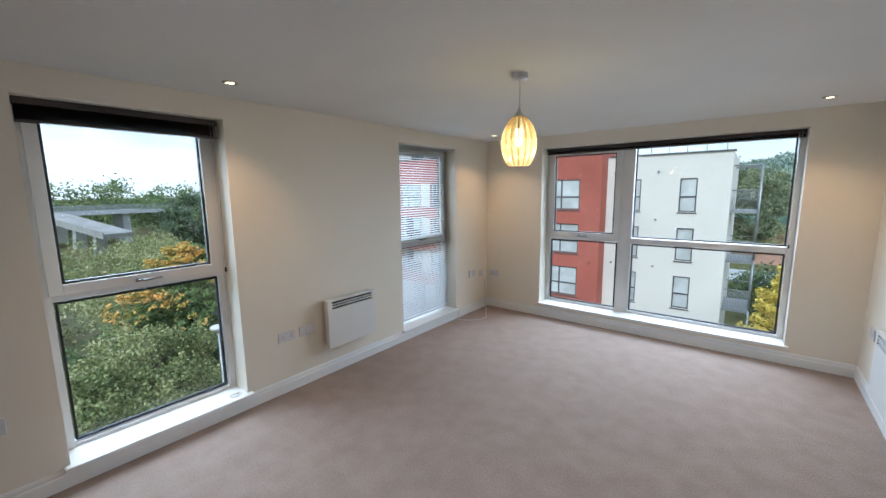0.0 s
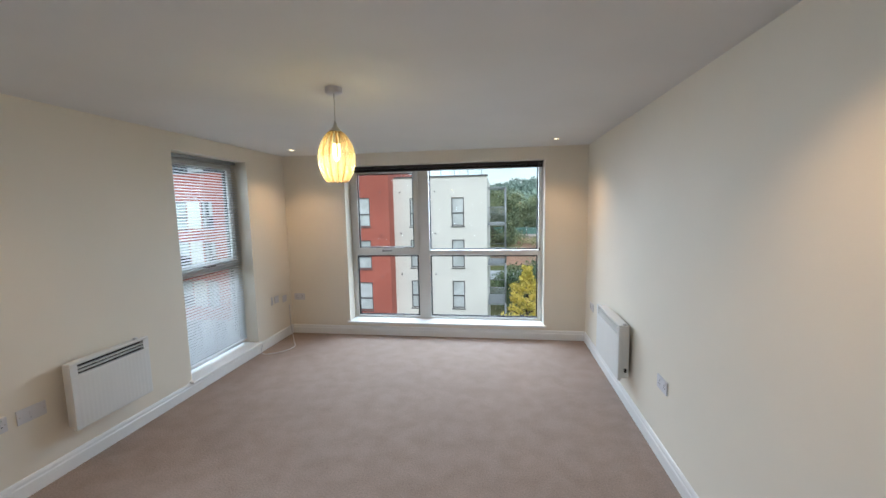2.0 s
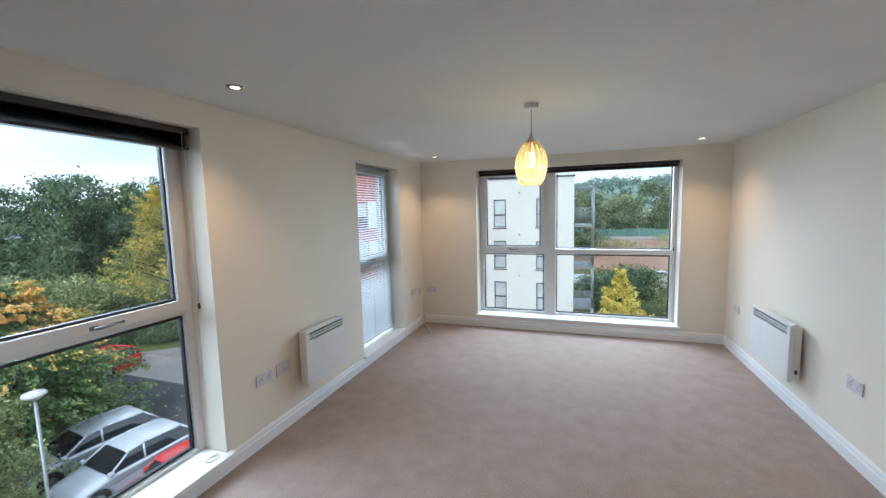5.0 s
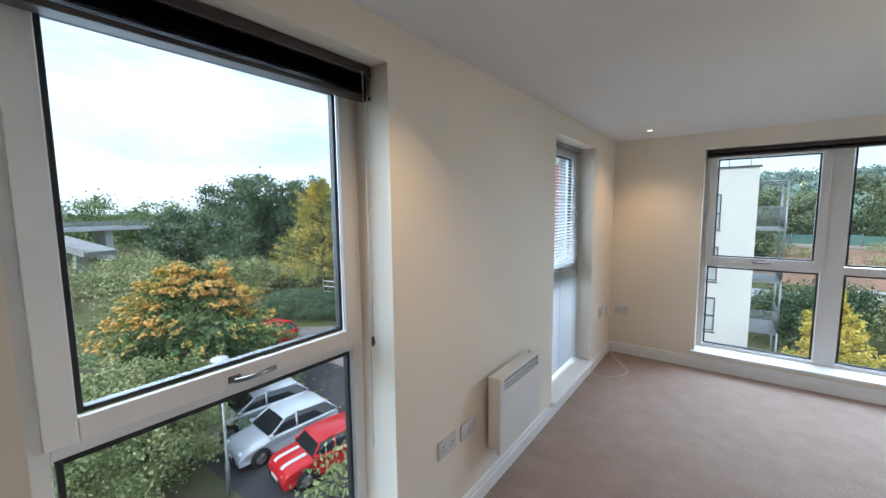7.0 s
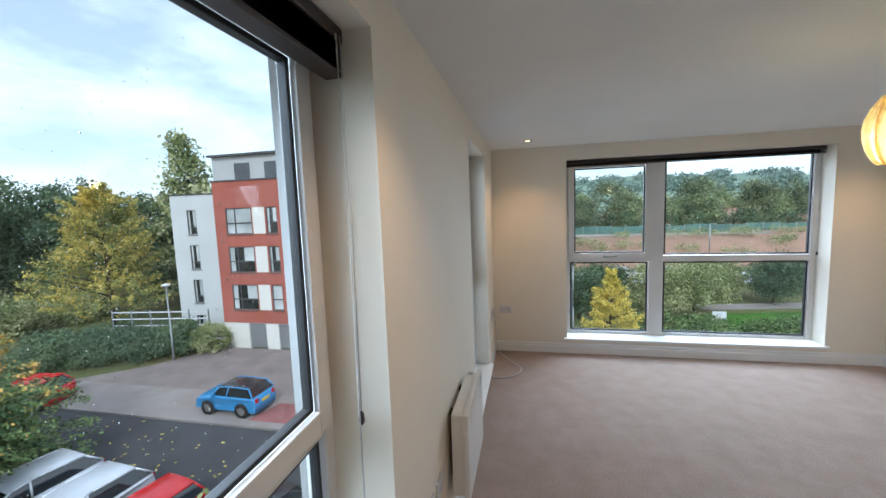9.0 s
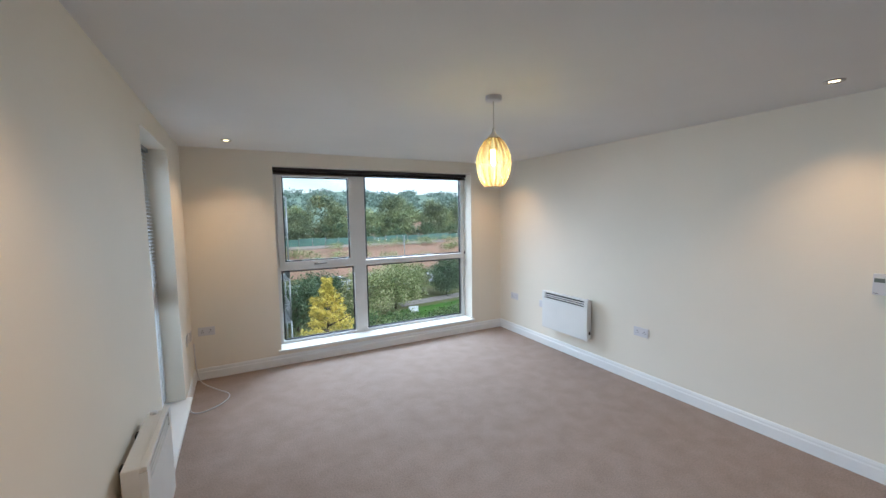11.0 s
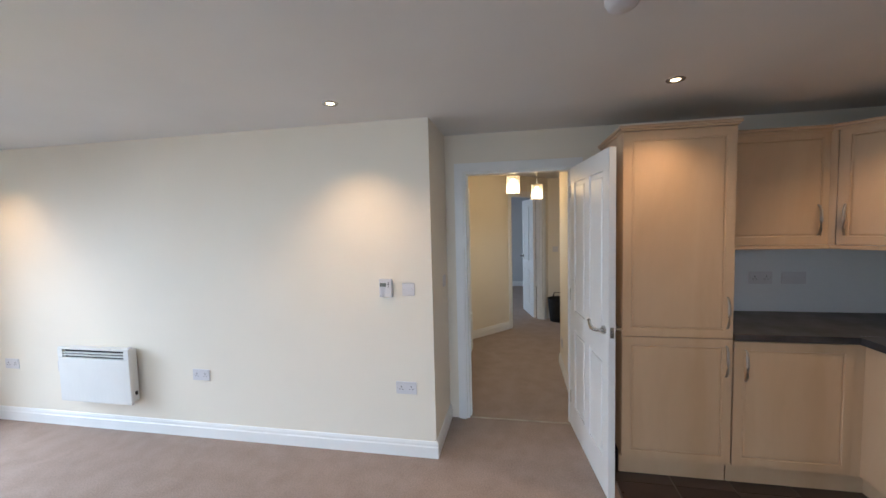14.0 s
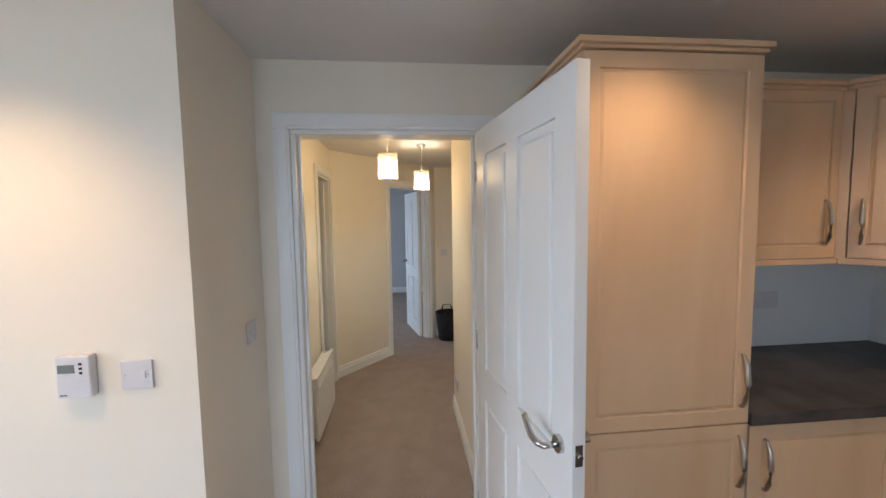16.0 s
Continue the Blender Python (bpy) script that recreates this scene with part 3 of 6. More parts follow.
def panel_door(name, m, wide, high, label, handed=1, handle_z=1.0):
    """A four-panel moulded leaf, hinge at x = 0, thickness along y from 0 to 0.038."""
    d = thing(name, m, label, "door", kind="structure")
    t = 0.038
    st, mid, top, lock, bot = 0.105, 0.10, 0.115, 0.14, 0.20
    zs = [(bot, 0.80), (0.80 + lock, high - top)]
    xs = [(st, wide / 2 - mid / 2), (wide / 2 + mid / 2, wide - st)]
    bm = bmesh.new()
    box(bm, 0, 0, 0.008, st, t, high, 0.002)
    box(bm, wide - st, 0, 0.008, wide, t, high, 0.002)
    box(bm, wide / 2 - mid / 2, 0.0003, bot, wide / 2 + mid / 2, t - 0.0003, high - top)
    for z0, z1 in ((0.008, bot), (0.80, 0.80 + lock), (high - top, high)):
        box(bm, st - 0.002, 0.0002, z0, wide - st + 0.002, t - 0.0002, z1)
    part("door_leaf", bm, GLOSSWHITE, d)
    for z0, z1 in zs:
        for x0, x1 in xs:
            bm = bmesh.new()
            box(bm, x0 - 0.003, 0.012, z0 - 0.003, x1 + 0.003, t - 0.012, z1 + 0.003)
            box(bm, x0 + 0.03, 0.003, z0 + 0.03, x1 - 0.03, t - 0.003, z1 - 0.03, 0.008)
            part("door_panel", bm, GLOSSWHITE, d)
    lever(d, wide - 0.065, 0, handle_z, -1, -1)
    lever(d, wide - 0.065, t, handle_z, 1, -1)
    boxpart("latch_plate", d, CHROME, wide - 0.001, t / 2 - 0.011, handle_z - 0.03, wide + 0.0015, t / 2 + 0.011, handle_z + 0.03, 0.0005, "chrome latch plate")
    bm = bmesh.new()
    tube(bm, [(wide, t / 2, handle_z), (wide + 0.012, t / 2, handle_z)], 0.007, 10)
    part("latch", bm, CHROME, d)
    for z in (0.2, 1.0, 1.78):
        bm = bmesh.new()
        tube(bm, [(-0.004, 0.0, z), (-0.004, 0.0, z + 0.09)], 0.006, 8)
        part("hinge", bm, SATIN, d)
    return d


# hinged at the far jamb and swung back past the opening into the room
panel_door("door_1", pose(1.07, -0.116, 0, 0, 0, 180 + 6.5), 0.826, 2.0, "white four-panel interior door standing wide open", handle_z=0.98)
bm = bmesh.new()
box(bm, 1.10, -0.116, 0.0, 1.116, 0.682, 0.006, 0.002)
solid("threshold_trim", bm, BRASS, "thin metal carpet threshold strip", "threshold")

# ---- hall beyond ----
HL, HR = 0.925, -0.185          # the hall's long walls
wall("wall_hall_left", "warm cream hall wall with a side door", [("x", HL, 0.12, 1.21, 3.27, 0, H, [(2.62, 3.19, 0, 2.01)])])
wall("wall_hall_right", "warm cream hall wall", [("x", HR, -0.12, 1.21, 2.50, 0, H, [])])
DIAG = pose(3.27, 0.925, 0, 0, 0, -41)
bm = bmesh.new()
wall_cells(bm, "x", 0, 0.12, 0, 1.74, 0, H, [(0.84, 1.60, 0, 2.01)])
bmesh.ops.transform(bm, matrix=DIAG, verts=bm.verts)
solid("wall_hall_diagonal", bm, WALL, "warm cream angled hall wall with a bedroom doorway", "wall")
wall("wall_hall_end", "warm cream end wall of hall", [("y", 4.58, 0.12, -1.6, -0.215, 0, H, [])])
wall("wall_hall_side", "cream hall side wall", [("x", -1.6, -0.12, 2.38, 4.70, 0, H, []), ("y", 2.38, 0.12, -1.6, -0.305, 0, H, [])])
wall("wall_bedroom", "pale grey bedroom walls", [("y", 7.9, 0.12, -2.0, 3.2, 0, H, []), ("x", 3.2, 0.12, 3.4, 8.02, 0, H, [(5.3, 6.7, 0.9, 2.1)]), ("x", -2.0, -0.12, 4.70, 8.02, 0, H, [])], GREYWALL)
wall("wall_side_room", "pale grey side room walls", [("x", 2.2, 0.12, 1.21, 3.5, 0, H, []), ("y", 3.40, 0.1, 1.06, 2.2, 0, H, [])], GREYWALL)
skirting("baseboard_hall_left", (1.21, HL), (2.555, HL), (0, -1))
skirting("baseboard_hall_right", (1.21, HR), (2.50, HR), (0, 1))
sk = skirting("baseboard_hall_diagonal", (0, 0), (0.775, 0), (0, -1))
sk.matrix_basis = DIAG
skirting("baseboard_hall_end", (4.58, -1.6), (4.58, -0.215), (-1, 0))
skirting("baseboard_bedroom", (7.9, -2.0), (7.9, 3.2), (-1, 0))
architrave("door_frame_side", pose(2.62, HL, 0), 0.57, 2.01, 0.065)
lining("door_lining_side", pose(2.62, HL, 0), 0.57, 2.01, 0.12)
panel_door("door_2", pose(3.17, HL + 0.125, 0, 0, 0, 105), 0.53, 1.985, "white four-panel side door standing ajar")
architrave("door_frame_bedroom", DIAG @ pose(0.84, 0, 0), 0.76, 2.01, 0.065)
lining("door_lining_bedroom", DIAG @ pose(0.84, 0, 0), 0.76, 2.01, 0.12)
panel_door("door_3", DIAG @ pose(1.58, 0.13, 0, 0, 0, 54), 0.72, 1.985, "white panelled bedroom door standing open")


# ---- lamps ----
def downlight(x, y, z=H):
    d = thing("downlight", pose(x, y, z), "recessed ceiling downlight with chrome rim, lit", "downlight", "ceiling downlights")
    bm = bmesh.new()
    lathe(bm, [(0.030, -0.001), (0.033, -0.006), (0.043, -0.006), (0.046, 0.0)], 28)
    part("rim", bm, CHROME, d, "chrome rim ring")
    bm = bmesh.new()
    bmesh.ops.create_circle(bm, cap_ends=True, segments=24, radius=0.031)
    bmesh.ops.translate(bm, vec=(0, 0, -0.0015), verts=bm.verts)
    part("baffle", bm, GUNMETAL, d, "dark chrome baffle")
    bm = bmesh.new()
    bmesh.ops.create_circle(bm, cap_ends=True, segments=24, radius=0.023)
    bmesh.ops.translate(bm, vec=(0, 0, -0.0032), verts=bm.verts)
    part("lens", bm, LENS, d, "glowing warm lens")


for dx, dy in DOWNLIGHTS:
    downlight(dx, dy)

pendant = thing("pendant_lamp", pose(-1.417, 2.323, 0), "lit pendant lamp with ribbed amber glass shade", "pendant lamp")
bm = bmesh.new()
lathe(bm, [(0.0, H - 0.03), (0.042, H - 0.03), (0.047, H - 0.024), (0.047, H)], 28)
part("ceiling_rose", bm, PLASTIC, pendant)
bm = bmesh.new()
tube(bm, [(0, 0, H - 0.03), (0.001, 0, 2.2), (0, 0, 2.10)], 0.0035, 8)
part("cord", bm, CORD, pendant)
bm = bmesh.new()
lathe(bm, [(0.0, 2.125), (0.006, 2.122), (0.012, 2.095), (0.034, 2.072), (0.036, 2.062), (0.0, 2.060)], 24)
part("cap", bm, SATIN, pendant, "satin metal cone cap")
bm = bmesh.new()
prof = [(0.036, 2.064), (0.058, 2.045), (0.080, 2.01), (0.096, 1.965), (0.101, 1.925), (0.097, 1.88), (0.085, 1.835), (0.068, 1.80), (0.054, 1.786)]
lathe(bm, prof, 140, ribs=14, depth=0.06)
bmesh.ops.solidify(bm, geom=bm.faces[:], thickness=0.003)
shade = part("shade", bm, AMBER, pendant, "ribbed amber glass shade")
for k in range(14):
    a = 2 * math.pi * (k + 0.5) / 14
    bm = bmesh.new()
    tube(bm, [(rr * 0.95 * math.cos(a), rr * 0.95 * math.sin(a), zz) for rr, zz in prof], 0.005, 6)
    part("rib", bm, AMBERRIB, shade)
bm = bmesh.new()
lathe(bm, [(0.013, 2.06), (0.016, 2.02), (0.014, 2.0)], 16)
part("lamp_holder", bm, PLASTIC, pendant)
bm = bmesh.new()
for a in range(3):
    ang = a * 2.1
    cx, cy = 0.014 * math.cos(ang), 0.014 * math.sin(ang)
    tube(bm, [(cx, cy, 1.998), (cx, cy, 1.93), (cx * 0.3, cy * 0.3, 1.912), (-cx * 0.4, -cy * 0.4, 1.925)], 0.008, 8)
part("bulb", bm, BULB, pendant, "glowing warm energy-saving bulb")


def hall_pendant(x, y, top, bottom):
    p = thing("hall_pendant", pose(x, y, 0), "small lit pendant with frosted crystal drum shade", "pendant lamp", "hall pendants")
    bm = bmesh.new()
    lathe(bm, [(0.0, H - 0.025), (0.04, H - 0.025), (0.045, H)], 20)
    part("ceiling_rose", bm, PLASTIC, p)
    bm = bmesh.new()
    tube(bm, [(0, 0, H - 0.025), (0, 0, top)], 0.004, 8)
    part("cord", bm, CORD, p)
    bm = bmesh.new()
    n = 5
    h = (top - bottom) / n
    prof = []
    for i in range(n):
        prof += [(0.066, top - i * h), (0.072, top - (i + 0.5) * h), (0.066, top - (i + 0.97) * h)]
    lathe(bm, prof, 60, ribs=20, depth=0.03)
    bmesh.ops.solidify(bm, geom=bm.faces[:], thickness=0.003)
    part("shade", bm, CRYSTAL, p, "frosted crystal drum shade")
    bm = bmesh.new()
    bmesh.ops.create_uvsphere(bm, u_segments=16, v_segments=10, radius=0.026)
    bmesh.ops.translate(bm, vec=(0, 0, (top + bottom) / 2 + 0.04), verts=bm.verts)
    part("bulb", bm, HALLBULB, p)


hall_pendant(2.22, 0.32, 2.10, 1.91)
hall_pendant(2.98, 0.035, 2.07, 1.885)

alarm = thing("smoke_alarm", pose(-0.65, -0.05, H), "round white plastic smoke alarm on ceiling", "smoke alarm")
bm = bmesh.new()
lathe(bm, [(0.0, -0.038), (0.035, -0.037), (0.045, -0.03), (0.052, -0.016), (0.054, 0.0)], 32)
part("body", bm, PLASTIC, alarm)


# ---- heaters, sockets, switches ----
def heater(m, wide, high, label):
    """A slim panel heater: x along the wall, front towards -y, back on brackets."""
    h = thing("panel_heater", m, label, "heater", "panel heaters")
    boxpart("back_case", h, HEATERWHITE, 0.02, -0.085, 0.012, wide - 0.02, -0.025, high - 0.012, 0.006)
    boxpart("bracket", h, DARKFILL, 0.12, -0.026, 0.05, 0.16, 0.0, high - 0.05)
    boxpart("bracket", h, DARKFILL, wide - 0.16, -0.026, 0.05, wide - 0.12, 0.0, high - 0.05)
    bm = bmesh.new()
    x0, x1, y0, y1 = 0.0, wide, -0.112, -0.0855
    n, z = 3, high
    box(bm, x0, y0, 0, x1, y1, high - 0.085, 0.007)
    part("front_panel", bm, HEATERWHITE, h)
    bm = bmesh.new()
    m_, zs_ = 17, (0.022, high - 0.10)
    rows_ = [[], []]
    for k in range(m_ * 4 + 1):
        xx = 0.03 + (wide - 0.06) * k / (m_ * 4)
        yy = y0 - 0.0008 - 0.0010 * (0.5 - 0.5 * math.cos(2 * math.pi * k / 4))
        for row, zz in zip(rows_, zs_):
            row.append(bm.verts.new((xx, yy, zz)))
    for k in range(m_ * 4):
        bm.faces.new((rows_[0][k], rows_[0][k + 1], rows_[1][k + 1], rows_[1][k])).smooth = True
    part("fluted_face", bm, HEATERWHITE, h, "vertically fluted white front")
    boxpart("top_rail", h, HEATERWHITE, x0, y0, high - 0.02, x1, y1, high, 0.006)
    boxpart("end_cap", h, HEATERWHITE, x0, y0 + 0.0004, high - 0.0845, 0.045, y1, high - 0.0205)
    boxpart("end_cap", h, HEATERWHITE, x1 - 0.045, y0 + 0.0004, high - 0.0845, x1, y1, high - 0.0205)
    for i in range(n - 1):
        zz = high - 0.085 + (i + 1) * 0.065 / n
        boxpart("grille_slat", h, HEATERWHITE, 0.0455, y0 + 0.002, zz - 0.005, wide - 0.0455, y1, zz + 0.003, 0.001)
    # near-black sheet paints the shade behind the grille slats
    boxpart("grille_shade_sheet", h, DARKFILL, 0.04, y1 - 0.004, high - 0.09, wide - 0.04, y1 - 0.001, high - 0.016)
    bm = bmesh.new()
    lathe(bm, [(0.0, 0.012), (0.014, 0.010), (0.016, 0.0)], 16)
    bmesh.ops.transform(bm, matrix=pose(wide - 0.05, -0.055, high - 0.012), verts=bm.verts)
    part("thermostat_knob", bm, PLASTIC, h, "round white control knob")
    boxpart("side_switch", h, DARKFILL, wide - 0.0205, -0.06, 0.06, wide - 0.012, -0.045, 0.09)
    return h


# west wall: x runs along world y
heater(pose(XL, 2.12, 0.275, 0, 0, 90), 0.545, 0.435, "white electric panel heater on the wall by a blind window")
heater(pose(XR, 3.90, 0.265, 0, 0, -90), 0.68, 0.44, "white electric panel heater on long blank wall")
heater(pose(1.90, HL, 0.12), 0.62, 0.44, "white electric panel heater on the hall wall")


def plate(name, m, wide, high, label, category, group="", detail="socket"):
    p = thing(name, m, label, category, group)
    boxpart("plate", p, PLASTIC, -wide / 2, -0.009, -high / 2, wide / 2, -0.0005, high / 2, 0.003)
    if detail == "socket":
        for c in ((-0.036, 0.036) if wide > 0.1 else (0,)):
            bm = bmesh.new()
            # near-black blocks on the plate paint the shade of the pin holes
            box(bm, c - 0.003, -0.0098, 0.004, c + 0.003, -0.0085, 0.014)
            box(bm, c - 0.014, -0.0098, -0.012, c - 0.007, -0.0085, -0.007)
            box(bm, c + 0.007, -0.0098, -0.012, c + 0.014, -0.0085, -0.007)
            part("pin_hole_shade", bm, DARKFILL, p)
            boxpart("rocker", p, PLASTIC, c + 0.012, -0.013, 0.018, c + 0.024, -0.0085, 0.034, 0.002)
    elif detail == "switch":
        boxpart("rocker", p, PLASTIC, 0.012, -0.014, -0.010, 0.026, -0.0085, 0.012, 0.002)
    elif detail == "spur":
        boxpart("fuse_cover", p, PLASTIC, -0.014, -0.0115, -0.006, 0.014, -0.0085, 0.02, 0.001)
        boxpart("rocker", p, PLASTIC, -0.01, -0.0125, -0.03, 0.01, -0.0085, -0.014, 0.001)
    for c in (-wide / 2 + 0.012, wide / 2 - 0.012):
        bm = bmesh.new()
        tube(bm, [(c, -0.0085, 0), (c, -0.0098, 0)], 0.0035, 8)
        part("screw", bm, SATIN, p)
    return p


WEST, EAST, NORTH, DOORW = 90, -90, 0, -90
plate("socket", pose(XL, 1.785, 0.475, 0, 0, WEST), 0.146, 0.086, "white double wall socket beside the heater", "socket", "wall sockets")
plate("connection_plate", pose(XL, 1.975, 0.475, 0, 0, WEST), 0.146, 0.086, "white fused heater connection plate on cream wall", "connection plate", detail="spur")
plate("socket", pose(XL, 0.16, 0.475, 0, 0, WEST), 0.146, 0.086, "white double wall socket near the tall window", "socket", "wall sockets")
plate("socket", pose(-3.11, YF, 0.49, 0, 0, NORTH), 0.146, 0.086, "white double wall socket in far corner", "socket", "wall sockets")
plate("socket", pose(XR, 4.56, 0.50, 0, 0, EAST), 0.146, 0.086, "white double wall socket beside the window wall", "socket", "wall sockets")
plate("connection_plate", pose(XR, 4.02, 0.50, 0, 0, EAST), 0.086, 0.086, "white fused heater connection plate on cream wall", "connection plate", detail="spur")
plate("socket", pose(XR, 2.68, 0.495, 0, 0, EAST), 0.146, 0.086, "white double wall socket on the long wall", "socket", "wall sockets")
plate("socket", pose(XR, 1.045, 0.485, 0, 0, EAST), 0.146, 0.086, "white double wall socket below the light switch", "socket", "wall sockets")
plate("light_switch", pose(XR, 1.01, 1.17, 0, 0, EAST), 0.086, 0.086, "white single light switch at wall's end", "light switch", detail="switch")
plate("blank_plate", pose(0.92, YE, 1.17, 0, 0, NORTH), 0.086, 0.086, "white square wall plate on return wall", "wall plate", detail="spur")
plate("socket", pose(XL, 4.44, 0.53, 0, 0, WEST), 0.03, 0.10, "slim white aerial point beside the blind", "aerial point", detail="none")
plate("socket", pose(XL, 4.54, 0.53, 0, 0, WEST), 0.086, 0.086, "white aerial socket with a short plug", "aerial socket", detail="none")
plate("socket", pose(XL, 4.72, 0.50, 0, 0, WEST), 0.086, 0.086, "white telephone socket near the corner", "telephone socket", detail="none")
plate("light_switch", pose(4.58, -0.33, 1.15, 0, 0, EAST), 0.086, 0.086, "white switch plate on the hall's end wall", "light switch", detail="switch")
plate("socket", pose(2.30, HR, 0.30, 0, 0, 180), 0.146, 0.086, "white double wall socket low in hall", "socket", "wall sockets")

thermo = thing("thermostat", pose(XR, 1.165, 1.18, 0, 0, EAST), "white programmable room thermostat with grey display", "thermostat")
boxpart("case", thermo, PLASTIC, -0.045, -0.03, -0.062, 0.045, -0.0005, 0.062, 0.006)
boxpart("display", thermo, LCD, -0.038, -0.0315, 0.012, 0.006, -0.0295, 0.036, 0.0005, "grey liquid crystal display")
for i in range(3):
    boxpart("button", thermo, DARKFILL, 0.018, -0.032, 0.034 - i * 0.013, 0.026, -0.0295, 0.041 - i * 0.013, 0.001, "small dark button")
boxpart("marking", thermo, DARKFILL, -0.038, -0.0305, -0.054, -0.018, -0.0299, -0.051)

cable = thing("aerial_cable", pose(0, 0, 0), "loose white aerial cable curled on the carpet", "cable")
bm = bmesh.new()
pts = [(-3.217, 4.80, 0.40), (-3.212, 4.795, 0.2), (-3.19, 4.78, 0.05), (-3.13, 4.70, 0.006), (-3.02, 4.52, 0.006), (-2.94, 4.40, 0.006), (-2.93, 4.30, 0.006), (-2.98, 4.20, 0.006), (-3.07, 4.12, 0.006), (-3.15, 4.10, 0.006), (-3.205, 4.13, 0.02), (-3.205, 4.16, 0.09)]
smooth = []
for i in range(len(pts) - 1):
    p0, p1, p2, p3 = (Vector(pts[max(0, min(len(pts) - 1, k))]) for k in (i - 1, i, i + 1, i + 2))
    for s in range(5):
        f = s / 5
        smooth.append(0.5 * ((2 * p1) + (p2 - p0) * f + (2 * p0 - 5 * p1 + 4 * p2 - p3) * f * f + (3 * p1 - p0 - 3 * p2 + p3) * f ** 3))
smooth.append(Vector(pts[-1]))
tube(bm, smooth, 0.0045, 8)
part("flex", bm, PLASTIC, cable)

coil = thing("cord_coil", pose(-3.265, 1.36, 0.126), "loose pale blind cord coiled on the window board", "cord")
bm = bmesh.new()
tube(bm, [(0.035 * (1 - 0.02 * i) * math.cos(i * 0.55), 0.05 * (1 - 0.02 * i) * math.sin(i * 0.55), 0.003 + 0.0012 * (i % 5)) for i in range(30)], 0.0022, 6)
part("cord", bm, CORD, coil)

basket = thing("laundry_basket", pose(4.41, -0.36, 0), "black woven basket standing on the hall carpet", "basket")
bm = bmesh.new()
lathe(bm, [(0.0, 0.004), (0.13, 0.004), (0.15, 0.15), (0.17, 0.36), (0.175, 0.37), (0.165, 0.37), (0.14, 0.15), (0.12, 0.03), (0, 0.03)], 28, ribs=14, depth=0.015)
part("body", bm, BLACKBAG, basket)
bm = bmesh.new()
for s in (-1, 1):
    tube(bm, [(s * 0.17, -0.07, 0.36), (s * 0.18, -0.05, 0.43), (s * 0.18, 0.05, 0.43), (s * 0.17, 0.07, 0.36)], 0.012, 8)
part("handle", bm, BLACKBAG, basket)

# ---- kitchen ----
FX = 0.47                      # fronts of the tall and base units
CY = -1.58                     # fronts of the second run


def front(parent, name, x0, x1, z0, z1, y=0.0, t=0.02, label=""):
    """A door with a raised field in a routed border; front towards -y."""
    bm = bmesh.new()
    box(bm, x0, y - t, z0, x1, y, z1)
    face = min(bm.faces, key=lambda f: f.calc_center_median().y)
    for wide, depth in ((0.002, 0.0), (0.066, 0.0), (0.005, -0.006), (0.005, 0.0), (0.012, 0.005)):
        bmesh.ops.inset_region(bm, faces=[face], thickness=wide, depth=depth)
    return part(name, bm, MAPLE, parent, label)


def bow_handle(parent, x, z, y=-0.02):
    bm = bmesh.new()
    tube(bm, [(x, y, z), (x, y - 0.012, z + 0.004), (x, y - 0.024, z + 0.035), (x, y - 0.029, z + 0.09), (x, y - 0.024, z + 0.145), (x, y - 0.012, z + 0.176), (x, y, z + 0.18)], 0.0065, 8, taper=[0.005, 0.006, 0.008, 0.0095, 0.008, 0.006, 0.005])
    return part("handle", bm, SATIN, parent, "satin bow handle")


def cabinet(name, m, wide, deep, z0, z1, doors, label, plinth=0.0, grp="kitchen units"):
    """Carcass with its front at y = 0 and its back at deep; doors: (z0, z1, handle x, handle z)."""
    c = thing(name, m, label, "kitchen cabinet", grp)
    boxpart("body", c, MAPLE, 0.001, 0.002, z0, wide - 0.001, deep, z1)
    for d0, d1, hx, hz in doors:
        d = front(c, "door", 0.002, wide - 0.002, d0, d1)
        if hx is not None:
            bow_handle(d, hx, hz)
    if plinth:
        boxpart("plinth", c, MAPLE, 0.0, 0.045, 0.0, wide, 0.063, plinth - 0.002)
    return c


tall = cabinet("tall_cabinet", pose(FX + 0.02, -0.335, 0, 0, 0, -90), 0.60, 0.59, 0.14, 2.12,
               [(0.145, 0.90, 0.565, 0.68), (0.905, 2.115, 0.565, 0.965)], "tall maple fridge cabinet with two doors", 0.14)
bm = bmesh.new()
for d0, d1, e0, e1, z0, z1 in ((-0.012, 0.606, -0.03, 0.58, 2.12, 2.132), (-0.026, 0.616, -0.042, 0.58, 2.132, 2.15)):
    box(bm, d0, e0, z0, d1, e1, z1, 0.004)
part("cornice", bm, MAPLE, tall, "moulded maple cornice")
cabinet("base_cabinet", pose(FX + 0.02, -0.94, 0, 0, 0, -90), 0.60, 0.59, 0.14, 0.89, [(0.145, 0.888, 0.06, 0.66)], "maple base cabinet below the worktop", 0.14)
corner = thing("corner_post", pose(FX + 0.02, CY, 0), "plain maple corner filler between base units", "kitchen cabinet")
boxpart("filler", corner, MAPLE, -0.24, -0.02, 0.14, -0.02, 0.0, 0.89, 0.002)
boxpart("filler", corner, MAPLE, -0.02, -0.02, 0.14, 0.0, 0.05, 0.89, 0.002)
boxpart("plinth", corner, MAPLE, -0.236, -0.083, 0, 0.063, -0.065, 0.138)
boxpart("plinth", corner, MAPLE, 0.045, -0.065, 0, 0.063, 0.04, 0.138)
